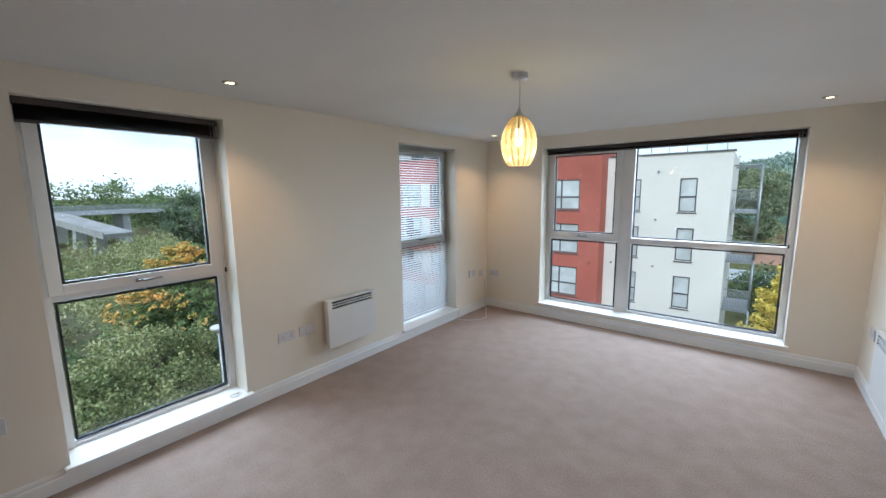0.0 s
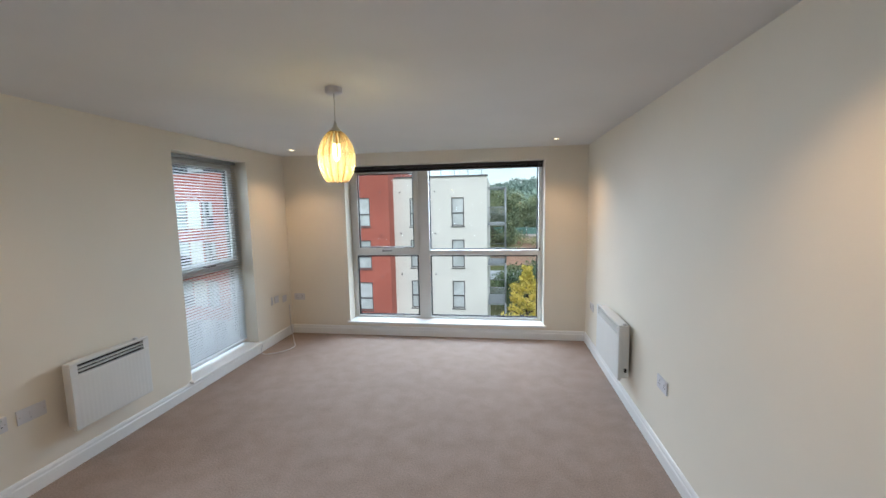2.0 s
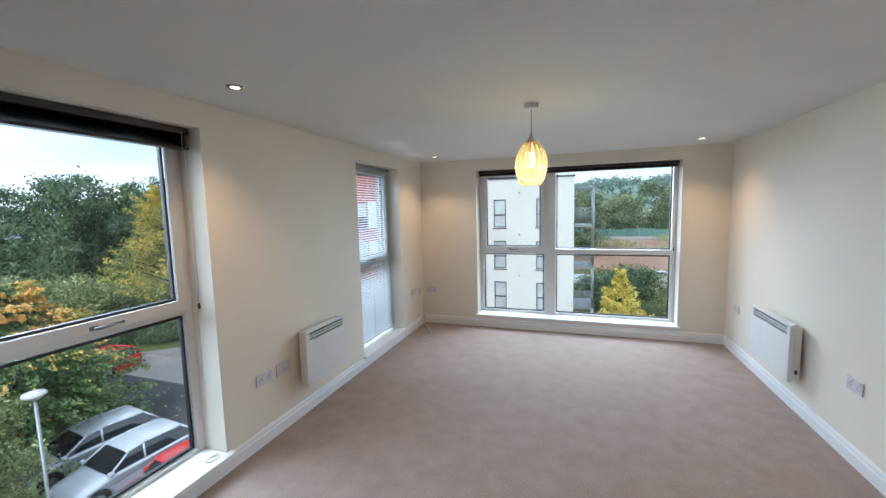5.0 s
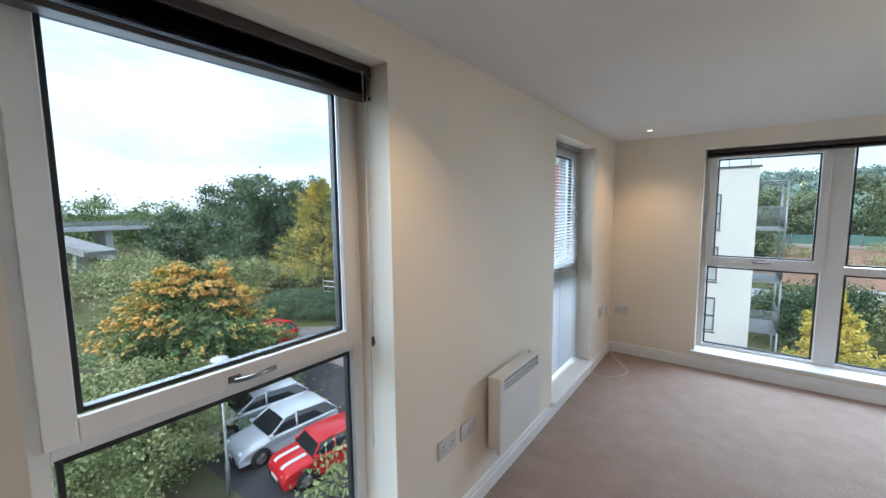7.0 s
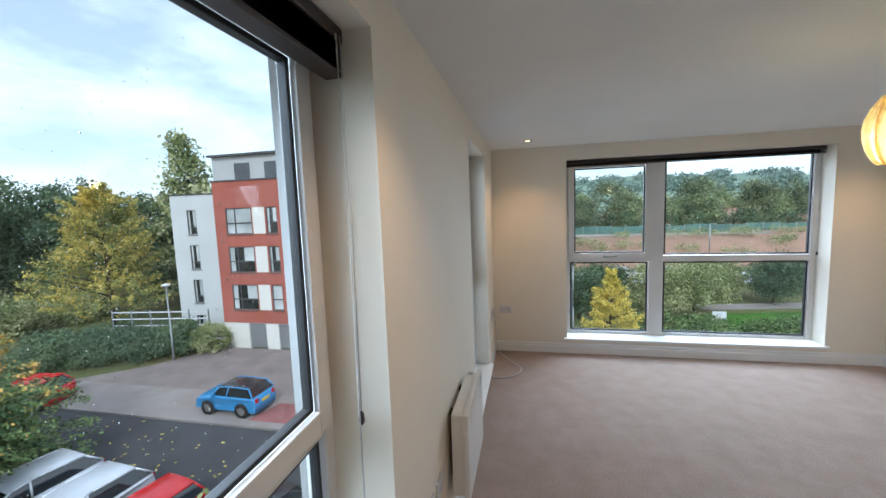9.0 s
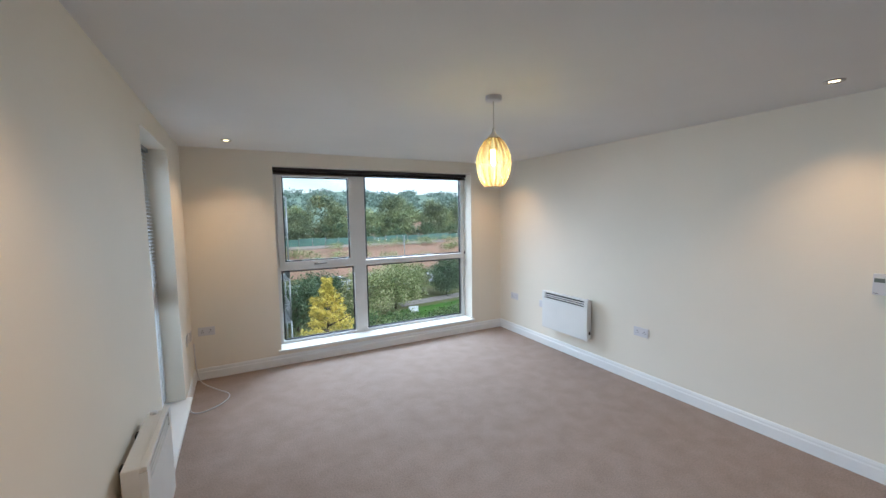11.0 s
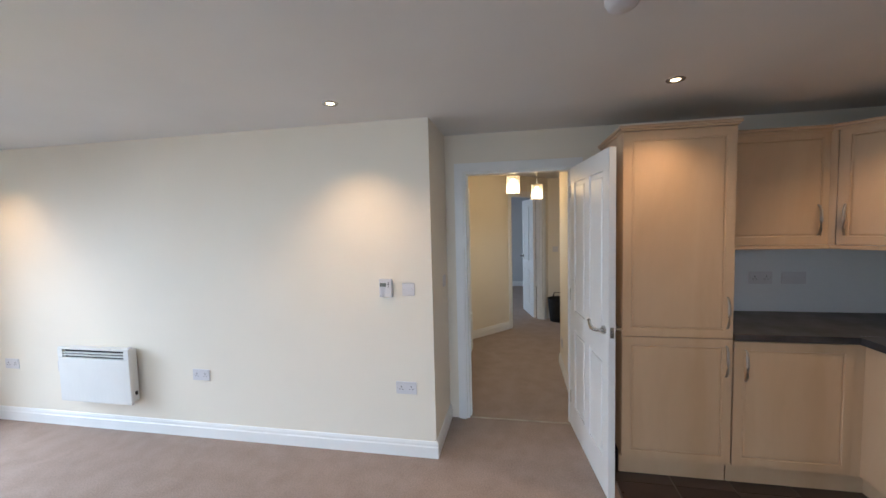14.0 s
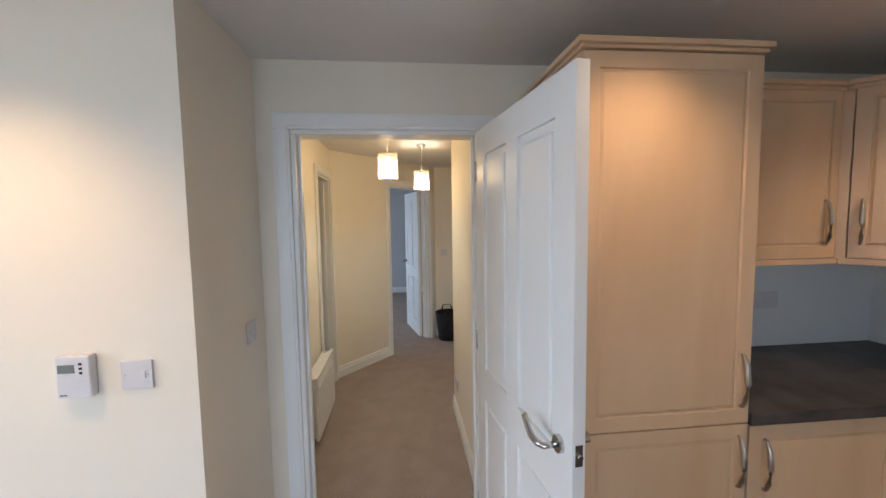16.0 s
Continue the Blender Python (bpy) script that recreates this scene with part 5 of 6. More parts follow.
# ---- cars ----
def car(name, m, paint, label, length=4.2, wide=1.75, high=1.45, style="hatch", roof=None, stripes=False):
    """Front towards +x, centred, wheels on z = 0."""
    c = thing(name, m, label, "car", "parked cars")
    L, W = length / 2, wide / 2
    if style == "mini":
        top = [(-L, 0.62), (-L + 0.05, 0.95), (-L + 0.25, 0.98), (L - 1.15, 0.98), (L - 0.95, 0.94), (L - 0.25, 0.86), (L - 0.06, 0.74), (L, 0.55)]
        cab = [(-L + 0.12, 0.97), (-L + 0.38, high - 0.03), (-0.2, high), (0.35, high - 0.05), (L - 1.05, 0.97)]
    else:
        top = [(-L, 0.60), (-L + 0.06, 0.92), (-L + 0.3, 0.97), (L - 1.35, 0.95), (L - 1.1, 0.92), (L - 0.35, 0.78), (L - 0.08, 0.68), (L, 0.52)]
        cab = [(-L + 0.10, 0.96), (-L + 0.55, high - 0.08), (-0.35, high), (0.25, high - 0.06), (L - 1.15, 0.95)]
    # lower body: lofted across the width with rounded flanks
    bm = bmesh.new()
    rows = []
    for f, drop in ((-1, 0.10), (-0.93, 0.03), (-0.6, 0.0), (0.6, 0.0), (0.93, 0.03), (1, 0.10)):
        row = []
        for x, z in [(-L + 0.03, 0.22)] + top + [(L - 0.02, 0.24)]:
            nose = 1 - 0.10 * max(0, (abs(x) - L + 0.6) / 0.6) ** 2
            row.append(bm.verts.new((x * (1 - 0.012 * abs(f) ** 6), f * W * nose, z - drop * (1 if z > 0.5 else -0.3))))
        rows.append(row)
    for a, b in zip(rows, rows[1:]):
        for k in range(len(a) - 1):
            bm.faces.new((a[k], a[k + 1], b[k + 1], b[k])).smooth = True
        bm.faces.new((a[-1], a[0], b[0], b[-1]))
    bm.faces.new(rows[0])
    bm.faces.new(rows[-1][::-1])
    body = part("body", bm, paint, c)
    # cabin: glass with a painted roof
    bm = bmesh.new()
    sides = []
    for s in (-1, 1):
        sides.append([bm.verts.new((x, s * (W - 0.06 - 0.17 * (z - 0.95) / (high - 0.95)), z)) for x, z in cab])
    a, b = sides
    for k in range(len(cab) - 1):
        bm.faces.new((a[k], a[k + 1], b[k + 1], b[k]))
    bm.faces.new((a[-1], a[0], b[0], b[-1]))
    bm.faces.new(a)
    bm.faces.new(b[::-1])
    part("windows", bm, CARGLASS, c, "dark car windows")
    bm = bmesh.new()
    rows = []
    for f, dz in ((-1, -0.01), (-0.8, 0.028), (0, 0.04), (0.8, 0.028), (1, -0.01)):
        rows.append([bm.verts.new((x, f * (W - 0.20), z + dz)) for x, z in ((cab[1][0] - 0.06, cab[1][1] - 0.03), (cab[1][0] + 0.1, cab[1][1] + 0.01), (cab[2][0], cab[2][1]), (cab[3][0], cab[3][1] - 0.005), (cab[3][0] + 0.08, cab[3][1] - 0.035))])
    for p, q in zip(rows, rows[1:]):
        for k in range(4):
            bm.faces.new((p[k], p[k + 1], q[k + 1], q[k])).smooth = True
    part("roof", bm, roof or paint, c)
    bm = bmesh.new()
    for s in (-1, 1):
        def at(x, z):
            return (x, s * (W - 0.055 - 0.17 * (z - 0.95) / (high - 0.95)), z)
        for (x0, z0), (x1, z1) in ((cab[0], cab[1]), (cab[4], cab[3]), ((-0.15, 0.96), (-0.2, high - 0.02)), (cab[1], cab[2]), (cab[2], cab[3])):
            tube(bm, [at(x0, z0), at(x1, z1)], 0.035, 6)
    part("pillars", bm, paint, c)
    bm = bmesh.new()
    for s in (-1, 1):
        box(bm, L - 1.25, s * (W + 0.0) - 0.08, 0.93, L - 1.1, s * (W + 0.0) + 0.08, 1.06, 0.03)
    part("mirrors", bm, paint, c)
    for x in (-L + 0.75, L - 0.78):
        for s in (-1, 1):
            w = new("wheel")
            w.parent = c
            bm = bmesh.new()
            lathe(bm, [(0.20, -0.10), (0.30, -0.105), (0.315, -0.07), (0.315, 0.07), (0.30, 0.105), (0.20, 0.10)], 22)
            bmesh.ops.transform(bm, matrix=pose(x, s * (W - 0.09), 0.315, 90), verts=bm.verts)
            part("tyre", bm, RUBBER, w)
            bm = bmesh.new()
            lathe(bm, [(0.0, -0.07), (0.05, -0.08), (0.06, -0.06), (0.19, -0.07), (0.205, -0.085), (0.205, 0.085), (0.19, 0.07), (0.06, 0.06), (0.05, 0.08), (0.0, 0.07)], 20)
            for k in range(5):
                vs = box(bm, 0.03, -0.02, -0.09, 0.19, 0.02, 0.09)
                bmesh.ops.transform(bm, matrix=pose(0, 0, 0, 0, 0, 72 * k), verts=vs)
            bmesh.ops.transform(bm, matrix=pose(x, s * (W - 0.09), 0.315, 90), verts=bm.verts)
            part("rim", bm, SATIN, w)
            bm = bmesh.new()
            lathe(bm, [(0.30, -0.012), (0.375, -0.012), (0.375, 0.012), (0.30, 0.012)], 22)
            bmesh.ops.transform(bm, matrix=pose(x, s * (W - 0.012), 0.325, 90), verts=bm.verts)
            part("arch", bm, DARKFILL, w)
    for s in (-1, 1):
        bm = bmesh.new()
        bmesh.ops.create_uvsphere(bm, u_segments=14, v_segments=8, radius=1)
        bmesh.ops.scale(bm, vec=(0.10, 0.14, 0.09), verts=bm.verts)
        bmesh.ops.translate(bm, vec=(L - 0.14, s * (W - 0.30), 0.66), verts=bm.verts)
        part("headlight", bm, LIGHTGLASS, c, "clear headlight")
        boxpart("tail_light", c, TAILRED, -L - 0.005, s * (W - 0.25) - 0.10, 0.70, -L + 0.12, s * (W - 0.25) + 0.10, 0.90, 0.02, "red tail light")
    boxpart("grille", c, DARKFILL, L - 0.05, -0.42, 0.33, L + 0.012, 0.42, 0.50, 0.02)
    boxpart("number_plate", c, WHITEPAINT, L - 0.03, -0.26, 0.40, L + 0.02, 0.26, 0.50, 0.003)
    boxpart("number_plate", c, surf("yellow_plate", (0.65, 0.45, 0.03), 0.5, 0.03, 5, 60, 0), -L - 0.02, -0.26, 0.62, -L + 0.05, 0.26, 0.73, 0.003)
    if stripes:
        for s in (-0.3, 0.3):
            bm = bmesh.new()
            pts = [(L - 1.0, 0.955), (L - 0.6, 0.918), (L - 0.26, 0.873), (L - 0.12, 0.79)]
            va = [bm.verts.new((x, s - 0.08, z + 0.012)) for x, z in pts]
            vb = [bm.verts.new((x, s + 0.08, z + 0.012)) for x, z in pts]
            for k in range(3):
                bm.faces.new((va[k], va[k + 1], vb[k + 1], vb[k]))
            part("stripe", bm, WHITEPAINT, c, "white bonnet stripe")
    return c


GR = G + 0.02
car("car", pose(-19.1, 8.7, GR, 0, 0, -97), SILVERPAINT, "silver estate car parked nose-in by the verge", 4.4)
car("car", pose(-16.5, 8.5, GR, 0, 0, -95), SILVERPAINT, "pale silver hatchback parked in a bay")
car("car", pose(-13.95, 8.5, GR, 0, 0, -100), REDPAINT, "red small hatchback with white bonnet stripes", 3.5, 1.62, 1.40, "mini", stripes=True)
car("car", pose(-10.7, 8.7, GR, 0, 0, -97), BLACKPAINT, "dark hatchback parked in a bay")
car("car", pose(-8.3, 8.7, GR, 0, 0, -90), WHITEPAINT, "white hatchback parked in a bay")
car("car", pose(-17.1, 16.15, G + 0.12, 0, 0, 178), BLUEPAINT, "bright blue small hatchback with black roof on pavement", 3.45, 1.62, 1.38, "mini", roof=BLACKPAINT)
car("car", pose(-29.0, 14.8, GR, 0, 0, 198), REDPAINT, "red hatchback parked by the hedge", 4.0)
for i, (x, y) in enumerate(((9, 52.2), (14.5, 52.2), (20.5, 52.3), (26.5, 52.2), (32, 52.3))):
    car("car", pose(x, y, G + 0.03, 0, 0, 3), (WHITEPAINT, SILVERPAINT, WHITEPAINT, BLACKPAINT, SILVERPAINT)[i], "pale car parked along the far road")


# ---- street furniture ----
def street_lamp(x, y, h, label="grey lamp post with flat round white head", head=0.27):
    p = thing("street_lamp", pose(x, y, G), label, "street lamp")
    bm = bmesh.new()
    tube(bm, [(0, 0, 0), (0, 0, 1.2), (0, 0, 1.25), (0, 0, h)], 0.05, 10, taper=[0.075, 0.075, 0.05, 0.04])
    part("post", bm, GALV, p)
    bm = bmesh.new()
    lathe(bm, [(0.0, -0.10), (0.10, -0.10), (head * 0.72, -0.02), (head, 0.03), (head * 0.92, 0.10), (0.0, 0.16)], 24, centre=(0, 0, h))
    part("head", bm, PLASTIC, p, "round white lamp head")


street_lamp(-15.2, 5.69, 4.70)
street_lamp(-26.3, 21.2, 5.2)
for x, y, h in ((11.0, 118, 9), (-70, 40, 10)):
    street_lamp(x, y, h + 2, "tall far lamp post", 0.5)
sign = thing("sign", pose(10.4, 31.0, G), "small white notice board on a post", "sign")
boxpart("board", sign, WHITEPAINT, -0.45, -0.03, 1.0, 0.45, 0.03, 1.6, 0.01)
boxpart("post", sign, GALV, -0.06, -0.05, 0, 0.06, -0.03, 1.1)
sg = thing("sign", pose(-23.66, 11.84, G + 0.02, 0, 0, 30), "blue and white parking sign plates on post", "sign")
bm = bmesh.new()
tube(bm, [(0, 0, 0), (0, 0, 2.7)], 0.035, 8)
part("post", bm, GALV, sg)
for z, mt in ((2.25, BLUEPAINT), (1.75, WHITEPAINT), (1.3, WHITEPAINT)):
    boxpart("plate", sg, mt, -0.26, -0.06, z, 0.26, -0.04, z + 0.4, 0.004)
bol = thing("bollard", pose(-13.4, 17.2, G + 0.12), "dark timber bollard on the paving", "bollard")
bm = bmesh.new()
lathe(bm, [(0.09, 0), (0.085, 0.9), (0.07, 0.95), (0, 0.97)], 14)
part("post", bm, FRAMEGREY, bol)

rail = thing("barrier_fence", pose(-33, 22.6, G, 0, 0, 8), "galvanised rail fence behind the hedge", "fence")
for i in range(6):
    boxpart("post", rail, GALV, i * 1.5 - 0.04, -0.04, 0, i * 1.5 + 0.04, 0.04, 3.0)
for z in (1.3, 1.8, 2.3, 2.8):
    boxpart("rail", rail, WHITEPAINT, 0, -0.03, z, 7.5, 0.03, z + 0.07)

# ---- bank, fence and road on the north side ----
bm = bmesh.new()
rng = np.random.default_rng(5)
NX = 90
prof = [(0, 0.0), (1.5, 0.9), (3.0, 1.7), (5.0, 2.6), (7.0, 3.3), (9.0, 3.6), (14, 3.7), (40, 3.9), (120, 4.6)]
rows = []
for i in range(NX):
    x = -40 + i * 2.0
    row = []
    for j, (d, z) in enumerate(prof):
        n = noise.noise(Vector((x * 0.12, j * 1.7, 0))) + 0.5 * noise.noise(Vector((x * 0.4, j * 2.3, 3)))
        rise = 3.2 * math.exp(-((x - 62) / 14) ** 2) if j > 2 else 0
        row.append(bm.verts.new((x, 62 + d + n * 1.3, G + z + (0.45 * n if 0 < j < 6 else 0) + rise)))
    rows.append(row)
for a, b in zip(rows, rows[1:]):
    for k in range(len(prof) - 1):
        bm.faces.new((a[k], b[k], b[k + 1], a[k + 1])).smooth = True
solid("ground_bank", bm, REDEARTH, "bare red earth bank of a building site", "earth bank")
slab("ground_bank_top", [(-40, 72.5), (138, 72.5), (138, 77.5), (-40, 77.5)], G + 3.0, G + 3.85, PALEEARTH, "pale gravel track along the bank", "ground")
fence = thing("site_fence", pose(0, 79, G + 3.65), "long green mesh site fence on the bank", "fence")
bm = bmesh.new()
for i in range(70):
    box(bm, -40 + i * 2.5, -0.02, 0, -40 + i * 2.5 + 2.42, 0.02, 1.5 + 0.12 * math.sin(i * 1.7))
part("mesh_panel", bm, FENCEGREEN, fence)
bm = bmesh.new()
for i in range(70):
    tube(bm, [(-40 + i * 2.5, -0.05, 0), (-40 + i * 2.5, -0.05, 1.7)], 0.05, 5)
part("post", bm, GALV, fence)
pole = thing("pole", pose(23.5, 65, G + 1.0), "thin grey site pole", "pole")
bm = bmesh.new()
tube(bm, [(0, 0, 0), (0, 0, 5.0)], 0.09, 8)
part("post", bm, GALV, pole)


def woods(name, spots, material, label, n, size, spread, seed):
    """Many far trees as one mass: spots of (x, y, z, height, radius)."""
    rng = np.random.default_rng(seed)
    pts = []
    for x, y, z, h, r in spots:
        p = leaves(n, round_crown(h * 0.08, h, r), size, rng, 26, spread)
        pts.append(p + np.array([x, y, z]))
    ob = new(name, quad_mesh(name, np.concatenate(pts), material))
    return tagged(ob, label, "trees", kind="stuff")


rng = np.random.default_rng(11)
far = [(-32 + i * 3.6 + rng.uniform(-1.6, 1.6), 92 + rng.uniform(-4, 14), G + 3.2, rng.uniform(6.0, 11.5), rng.uniform(3.0, 4.8)) for i in range(46)]
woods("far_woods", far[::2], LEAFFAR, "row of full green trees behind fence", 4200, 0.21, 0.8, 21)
woods("far_woods", far[1::2], LEAFMID, "row of dark green trees behind fence", 4200, 0.21, 0.8, 22)
bushes = [(-30 + i * 3.9 + rng.uniform(-1, 1), 84 + rng.uniform(-2, 2), G + 3.6, rng.uniform(2.5, 4.5), rng.uniform(1.6, 2.6)) for i in range(40)]
tufts = [(-26 + i * 1.0 + rng.uniform(-1, 1), 62.5 + rng.uniform(0, 12), G + 2.2, 0.0, 0.0) for i in range(130) if i % 2]
tufts = [(x, y, G + 0.9 + 3.0 * min(1, (y - 62) / 8), rng.uniform(0.5, 1.3), rng.uniform(0.8, 2.2)) for x, y, _, _, _ in tufts]
woods("bank_weeds", tufts, LEAFSHRUB, "rough weeds and grass over the earth bank", 420, 0.11, 0.4, 26)
for sx, sy, sh_, sr, ss in ((-0.9, 21.6, 2.5, 1.2, 27), (0.1, 22.6, 2.8, 1.4, 28), (2.6, 22.4, 2.3, 1.3, 29)):
    tree(sx, sy, sh_, sr, LEAFGREEN, "full green shrub beneath the balconies", ss, n=5200, size=0.07, low=0.02, spread=0.25, name="shrub")
woods("far_scrub", bushes, LEAFDARK, "dark scrub along the far fence", 900, 0.18, 0.5, 23)
tree(-1.5, 66, 12, 5.0, LEAFMID, "broad dark green tree beyond the block", 31, n=20000, size=0.15, spread=0.6, lumps=110)
tree(6.0, 84, 10, 4.4, LEAFMID, "dark green tree beyond the block", 32, n=14000, size=0.15, spread=0.5)
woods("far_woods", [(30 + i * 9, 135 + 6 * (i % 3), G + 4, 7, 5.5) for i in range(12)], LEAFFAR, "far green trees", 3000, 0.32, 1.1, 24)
for x, y, h, r, s in ((7.6, 35.5, 4.3, 2.5, 41), (11.0, 37.0, 4.4, 2.6, 42), (15.0, 43.5, 3.6, 2.6, 43), (3.6, 37, 4.0, 2.2, 44), (18.8, 40.5, 4.3, 1.7, 45), (1.2, 34, 4.2, 2.0, 46), (24.5, 45, 3.4, 2.4, 47)):
    tree(x, y, h, r, LEAFSHRUB if s in (41, 42, 43) else LEAFDARK, "airy grey-green tree beside the lawn", s, n=9000, size=0.09, spread=0.45)
spray_tree(0.87, 19.3, 6.9, 2.5, LEAFGOLD, "golden yellow conical autumn tree", 51, 90, 220, 0.05, 0.05, 0.85, 0.55, 0.1, 0.45)
for x, y, h, r, s in ((-0.6, 20.5, 3.0, 1.4, 52), (2.6, 20.2, 2.6, 1.3, 53), (6.4, 30.0, 1.7, 1.6, 54), (8.9, 29.6, 1.5, 1.5, 55), (12.6, 29.6, 1.1, 1.7, 56), (15.6, 30.6, 1.1, 1.8, 57), (-1.8, 21, 2.6, 1.2, 58)):
    tree(x, y, h, r, LEAFGREEN, "low clipped green shrub", s, n=2600, size=0.10, low=0.02, spread=0.25, name="shrub")

# hills
bm = bmesh.new()
rows = []
for i in range(70):
    x = -700 + i * 30
    row = []
    for j in range(16):
        y = 260 + j * 55
        f = j / 15
        up = 68 * math.sin(min(1, f * 1.15) * math.pi / 2) * (0.62 + 0.38 * math.sin(x * 0.0042 + 0.6)) + 5 * noise.noise(Vector((x * 0.012, y * 0.01, 0)))
        row.append(bm.verts.new((x, y, G + max(0, up) * f ** 0.3)))
    rows.append(row)
for a, b in zip(rows, rows[1:]):
    for k in range(15):
        bm.faces.new((a[k], b[k], b[k + 1], a[k + 1])).smooth = True
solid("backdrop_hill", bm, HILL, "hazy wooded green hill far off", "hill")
hw = [(rng.uniform(-150, 420), rng.uniform(420, 760), 0, rng.uniform(10, 16), rng.uniform(10, 18)) for _ in range(80)]
hw = [(x, y, G + 68 * math.sin(min(1, (y - 260) / 825 * 1.15) * math.pi / 2) * (0.62 + 0.38 * math.sin(x * 0.0042 + 0.6)) * ((y - 260) / 825) ** 0.3 - 3, h, r) for x, y, _, h, r in hw]
# the woods' haze is likewise mixed into their leaf colours
woods("hill_woods", hw, leaf_mat("haze_tinted_leaves", [(0.17, 0.235, 0.205), (0.21, 0.28, 0.235), (0.26, 0.33, 0.26)]), "hazy woodland on the far hill", 260, 1.9, 3.0, 25)

# ---- trees on the west side ----
spray_tree(-37.0, 25.6, 12.6, 5.2, LEAFYELLOW, "tall yellowing conical autumn tree", 61, 96, 460, 0.085, 0.10, 0.55, 0.62, 0.22, 0.5, spread=1.7)
spray_tree(-22.6, 7.8, 7.3, 5.4, LEAFGREEN, "spreading green tree with orange autumn tips", 62, 150, 560, 0.08, 0.03, 0.44, 0.22, 0.22, 0.5, LEAFORANGE, 0.98, spread=1.0)
tree(-17.8, 4.2, 4.6, 2.7, LEAFSHRUB, "yellow-green bush below the window", 63, n=22000, size=0.06, low=0.02, spread=0.2, lumps=150, name="shrub")
tree(-16.2, 1.6, 4.2, 2.4, LEAFSHRUB, "yellow-green bush below the window", 64, n=18000, size=0.06, low=0.02, spread=0.2, lumps=130, name="shrub")
tree(-20.5, 0.5, 4.0, 2.6, LEAFGREEN, "green bush below the window", 65, n=11000, size=0.08, low=0.02, spread=0.35, name="shrub")
tree(-10.6, 7.3, 2.6, 1.3, LEAFSHRUB, "thin leafy sapling beside the parked cars", 66, n=900, size=0.09, low=0.2, spread=0.3)
hd = [(-34.0 + 0.92 * i, 18.0 + 0.56 * i + 0.3 * (i % 2), G, 1.9 + 0.2 * (i % 3), 1.2) for i in range(9)] + [(-36.5 + 1.1 * i, 20.4 + 0.5 * i, G, 2.0, 1.2) for i in range(8)]
woods("hedge", hd, LEAFDARK, "dense clipped dark green hedge", 2400, 0.075, 0.26, 67)
for i, (hx, hy, hh, hr) in enumerate(((-25.0, 23.1, 2.1, 1.25), (-27.2, 23.2, 2.3, 0.85))):
    sh = thing("shrub", pose(hx, hy, G), "rounded clipped olive shrub by block", "shrub")
    rng = np.random.default_rng(68 + i)
    c = new("crown", quad_mesh("crown", leaves(9000, round_crown(0.05, hh, hr), 0.06, rng, 160, 0.12), LEAFSHRUB if i == 0 else LEAFGREEN))
    c.parent = sh
west = []
rng = np.random.default_rng(71)
for i in range(16):
    a = radians(40 + i * 1.75)
    d = rng.uniform(52, 68)
    west.append((-2.5 - d * math.sin(a), 0.5 + d * math.cos(a), G, rng.uniform(11, 15.0), rng.uniform(4, 5.5)))
woods("west_woods", west, LEAFDARK, "tall dark green woodland beyond road", 7000, 0.17, 0.65, 72)
west = []
for i in range(26):
    a = radians(60 + i * 2.6)
    d = rng.uniform(110, 150)
    west.append((-2.5 - d * math.sin(a), 0.5 + d * math.cos(a), G, rng.uniform(10, 13), rng.uniform(6, 9)))
woods("west_woods", west, LEAFGREEN, "far green woodland behind the bridge", 2600, 0.32, 1.2, 73)
scrub = [(-32 - rng.uniform(0, 34), -8 + rng.uniform(0, 42), G, rng.uniform(2, 4.6), rng.uniform(2, 3.4)) for _ in range(60)]
scrub = [p for p in scrub if not (p[1] > 12 and p[0] > -42)]
woods("west_scrub", scrub, LEAFSHRUB, "rough green scrub below the bridge", 2200, 0.12, 0.45, 74)
for tx, ty, th, tr_, ts in ((-71, 24, 9.5, 4.0, 76), (-66, 33, 11.0, 4.6, 77)):
    tree(tx, ty, th, tr_, LEAFDARK, "dark round tree before the bridge", ts, n=9000, size=0.2, low=0.1, spread=0.6, lumps=80)
birch = tree(-39.0, 36, 18.0, 4.0, LEAFSHRUB, "tall thin pale birch behind the block", 75, "cone", n=7000, size=0.2, low=0.3, spread=0.5, lumps=90)

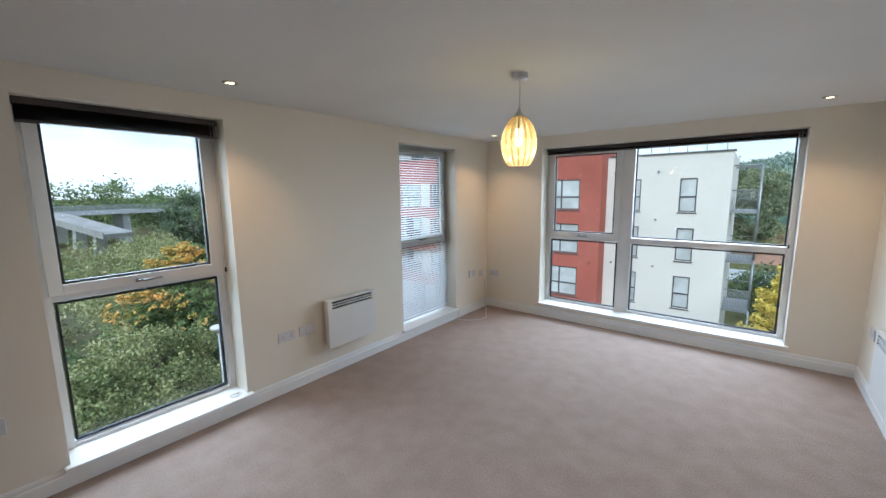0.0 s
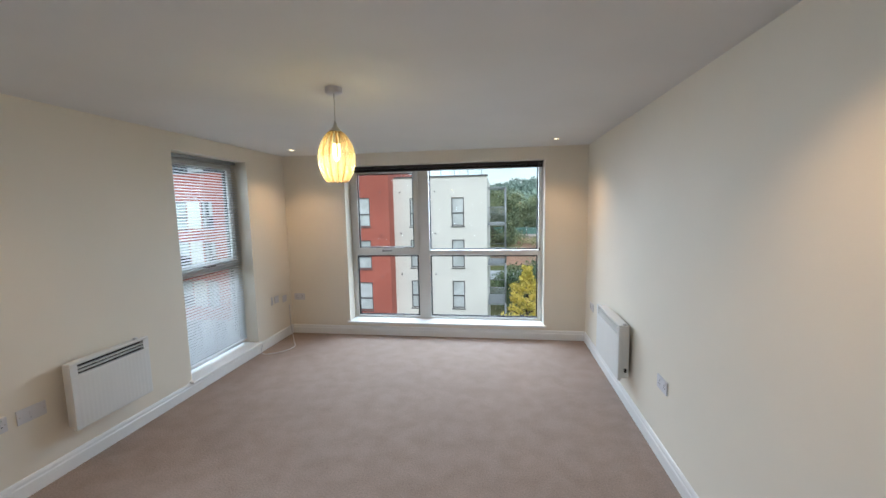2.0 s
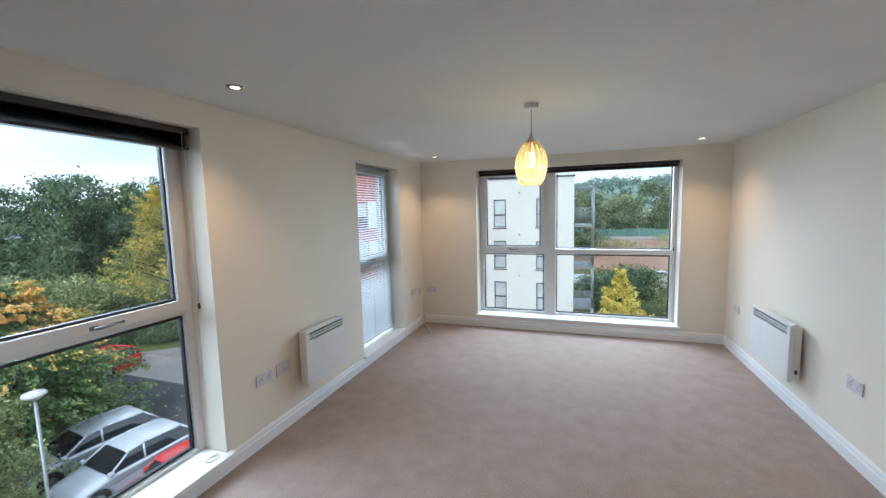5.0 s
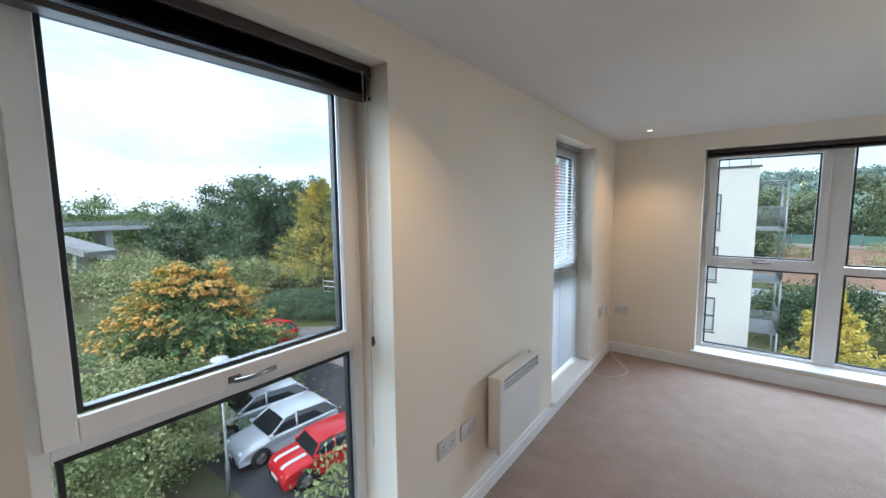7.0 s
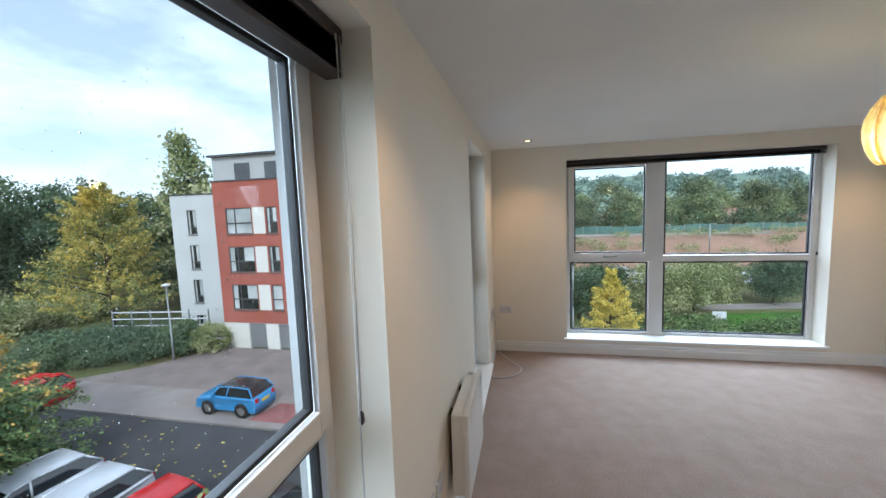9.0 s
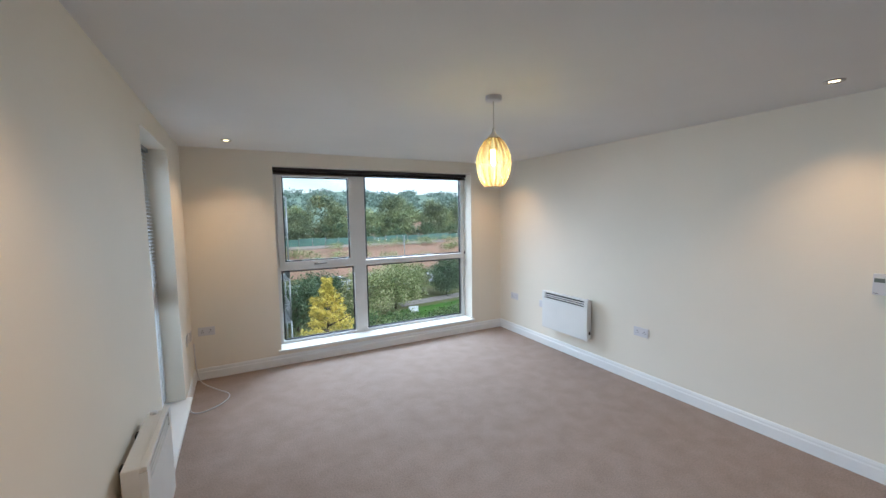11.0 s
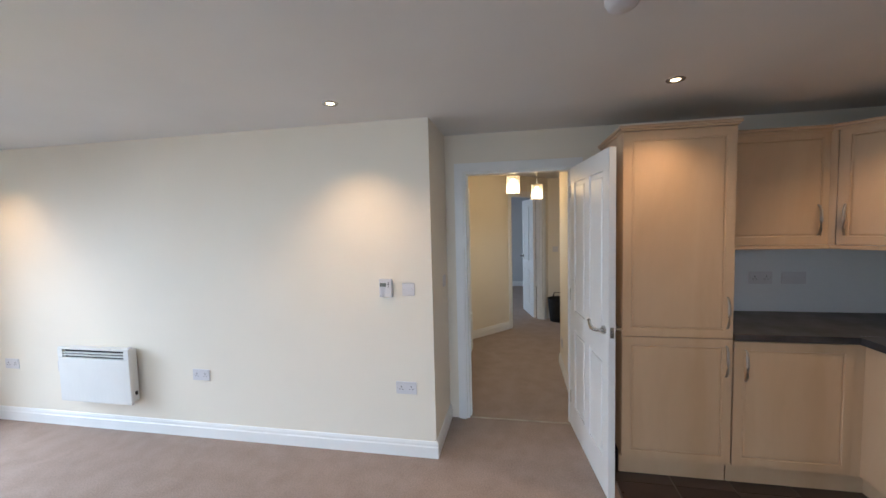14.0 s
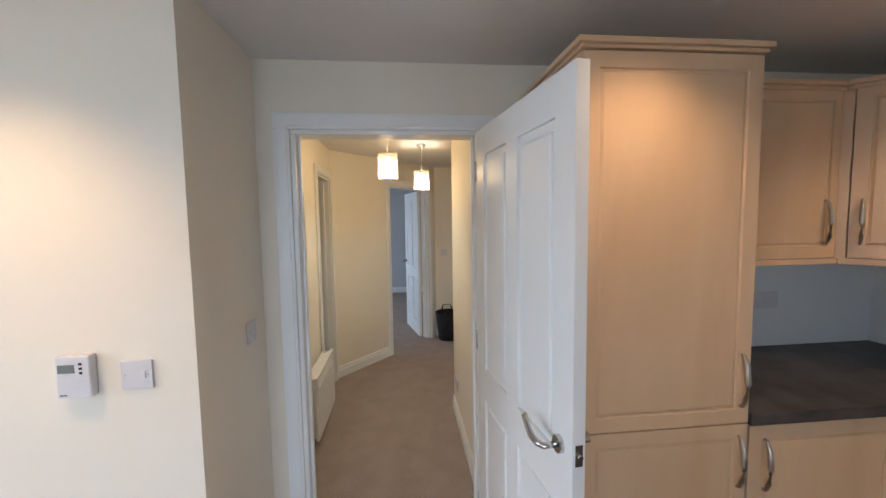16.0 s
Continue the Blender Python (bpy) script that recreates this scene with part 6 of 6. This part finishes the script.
# fallen leaves on the road
rng = np.random.default_rng(81)
n = 150
c = np.stack([rng.uniform(-24, -8, n), 11.6 + rng.normal(0, 1.3, n), np.full(n, G + 0.032)], 1)
ang = rng.uniform(0, 6.28, n)
ux = np.stack([np.cos(ang), np.sin(ang), rng.uniform(-0.2, 0.2, n)], 1) * rng.uniform(0.05, 0.11, (n, 1))
uy = np.stack([-np.sin(ang), np.cos(ang), rng.uniform(-0.2, 0.2, n)], 1) * 0.045
fallen = new("fallen_leaves", quad_mesh("fallen_leaves", np.stack([c - ux, c - uy, c + ux, c + uy], 1).reshape(-1, 3), LEAFGOLD))
tagged(fallen, "yellow fallen leaves scattered on the asphalt", "leaves", kind="stuff")

# the road bridge
bridge = thing("road_bridge", pose(-104, 34, 0.4, 0, 0, 97), "concrete road bridge with railings and pillars", "bridge")
boxpart("deck", bridge, PALEHAZECONC, -60, -4, -2.35, 34, 4, -1.95)
for y in (-3.9, 3.9):
    boxpart("kerb", bridge, PALEHAZECONC, -60, y - 0.1, -1.95, 34, y + 0.1, -1.65)
    for z in (-1.35, -1.05, -0.75):
        boxpart("rail", bridge, GALV, -60, y - 0.04, z, 34, y + 0.04, z + 0.08)
    for i in range(47):
        boxpart("post", bridge, GALV, -60 + i * 2 - 0.05, y - 0.05, -1.7, -60 + i * 2 + 0.05, y + 0.05, -0.7)
for i in range(7):
    boxpart("pillar", bridge, PALEHAZECONC, -52 + i * 13, -2.5, G - 0.4, -50.8 + i * 13, 2.5, -2.35)
ramp = thing("slip_road", pose(-84.2, 13.0, -2.5, 0, 9.5, 19), "pale curved slip road on concrete pillars", "bridge")
boxpart("deck", ramp, CONCRETE, -9, -2.2, -0.9, 8.5, 2.2, -0.2)
boxpart("parapet", ramp, CONCRETE, -9, -2.3, -0.2, 8.5, -2.1, 0.15)
for px in (-6, -1, 4):
    boxpart("pillar", ramp, PALEHAZECONC, px - 0.4, -0.8, -4.6, px + 0.4, 0.8, -0.9)


# ---- kitchen floor tiles ----
bm = bmesh.new()
box(bm, -1.9, YB, 0.0, XD - 0.01, -0.29, 0.004)
kf = solid("floor_kitchen", bm, GROUT, "dark square kitchen floor tiles with pale joints", "tiled floor")
bm = bmesh.new()
box(bm, 0.002, 0.002, 0, 0.328, 0.328, 0.005, 0.0015)
tile_mesh = mesh_of("tile", bm, TILE)
for i in range(9):
    for j in range(6):
        x, y = -1.88 + i * 0.331, -0.295 - (j + 1) * 0.331
        t = new("tile", tile_mesh)
        t.parent = kf
        t.location = (x, y, 0.0035)
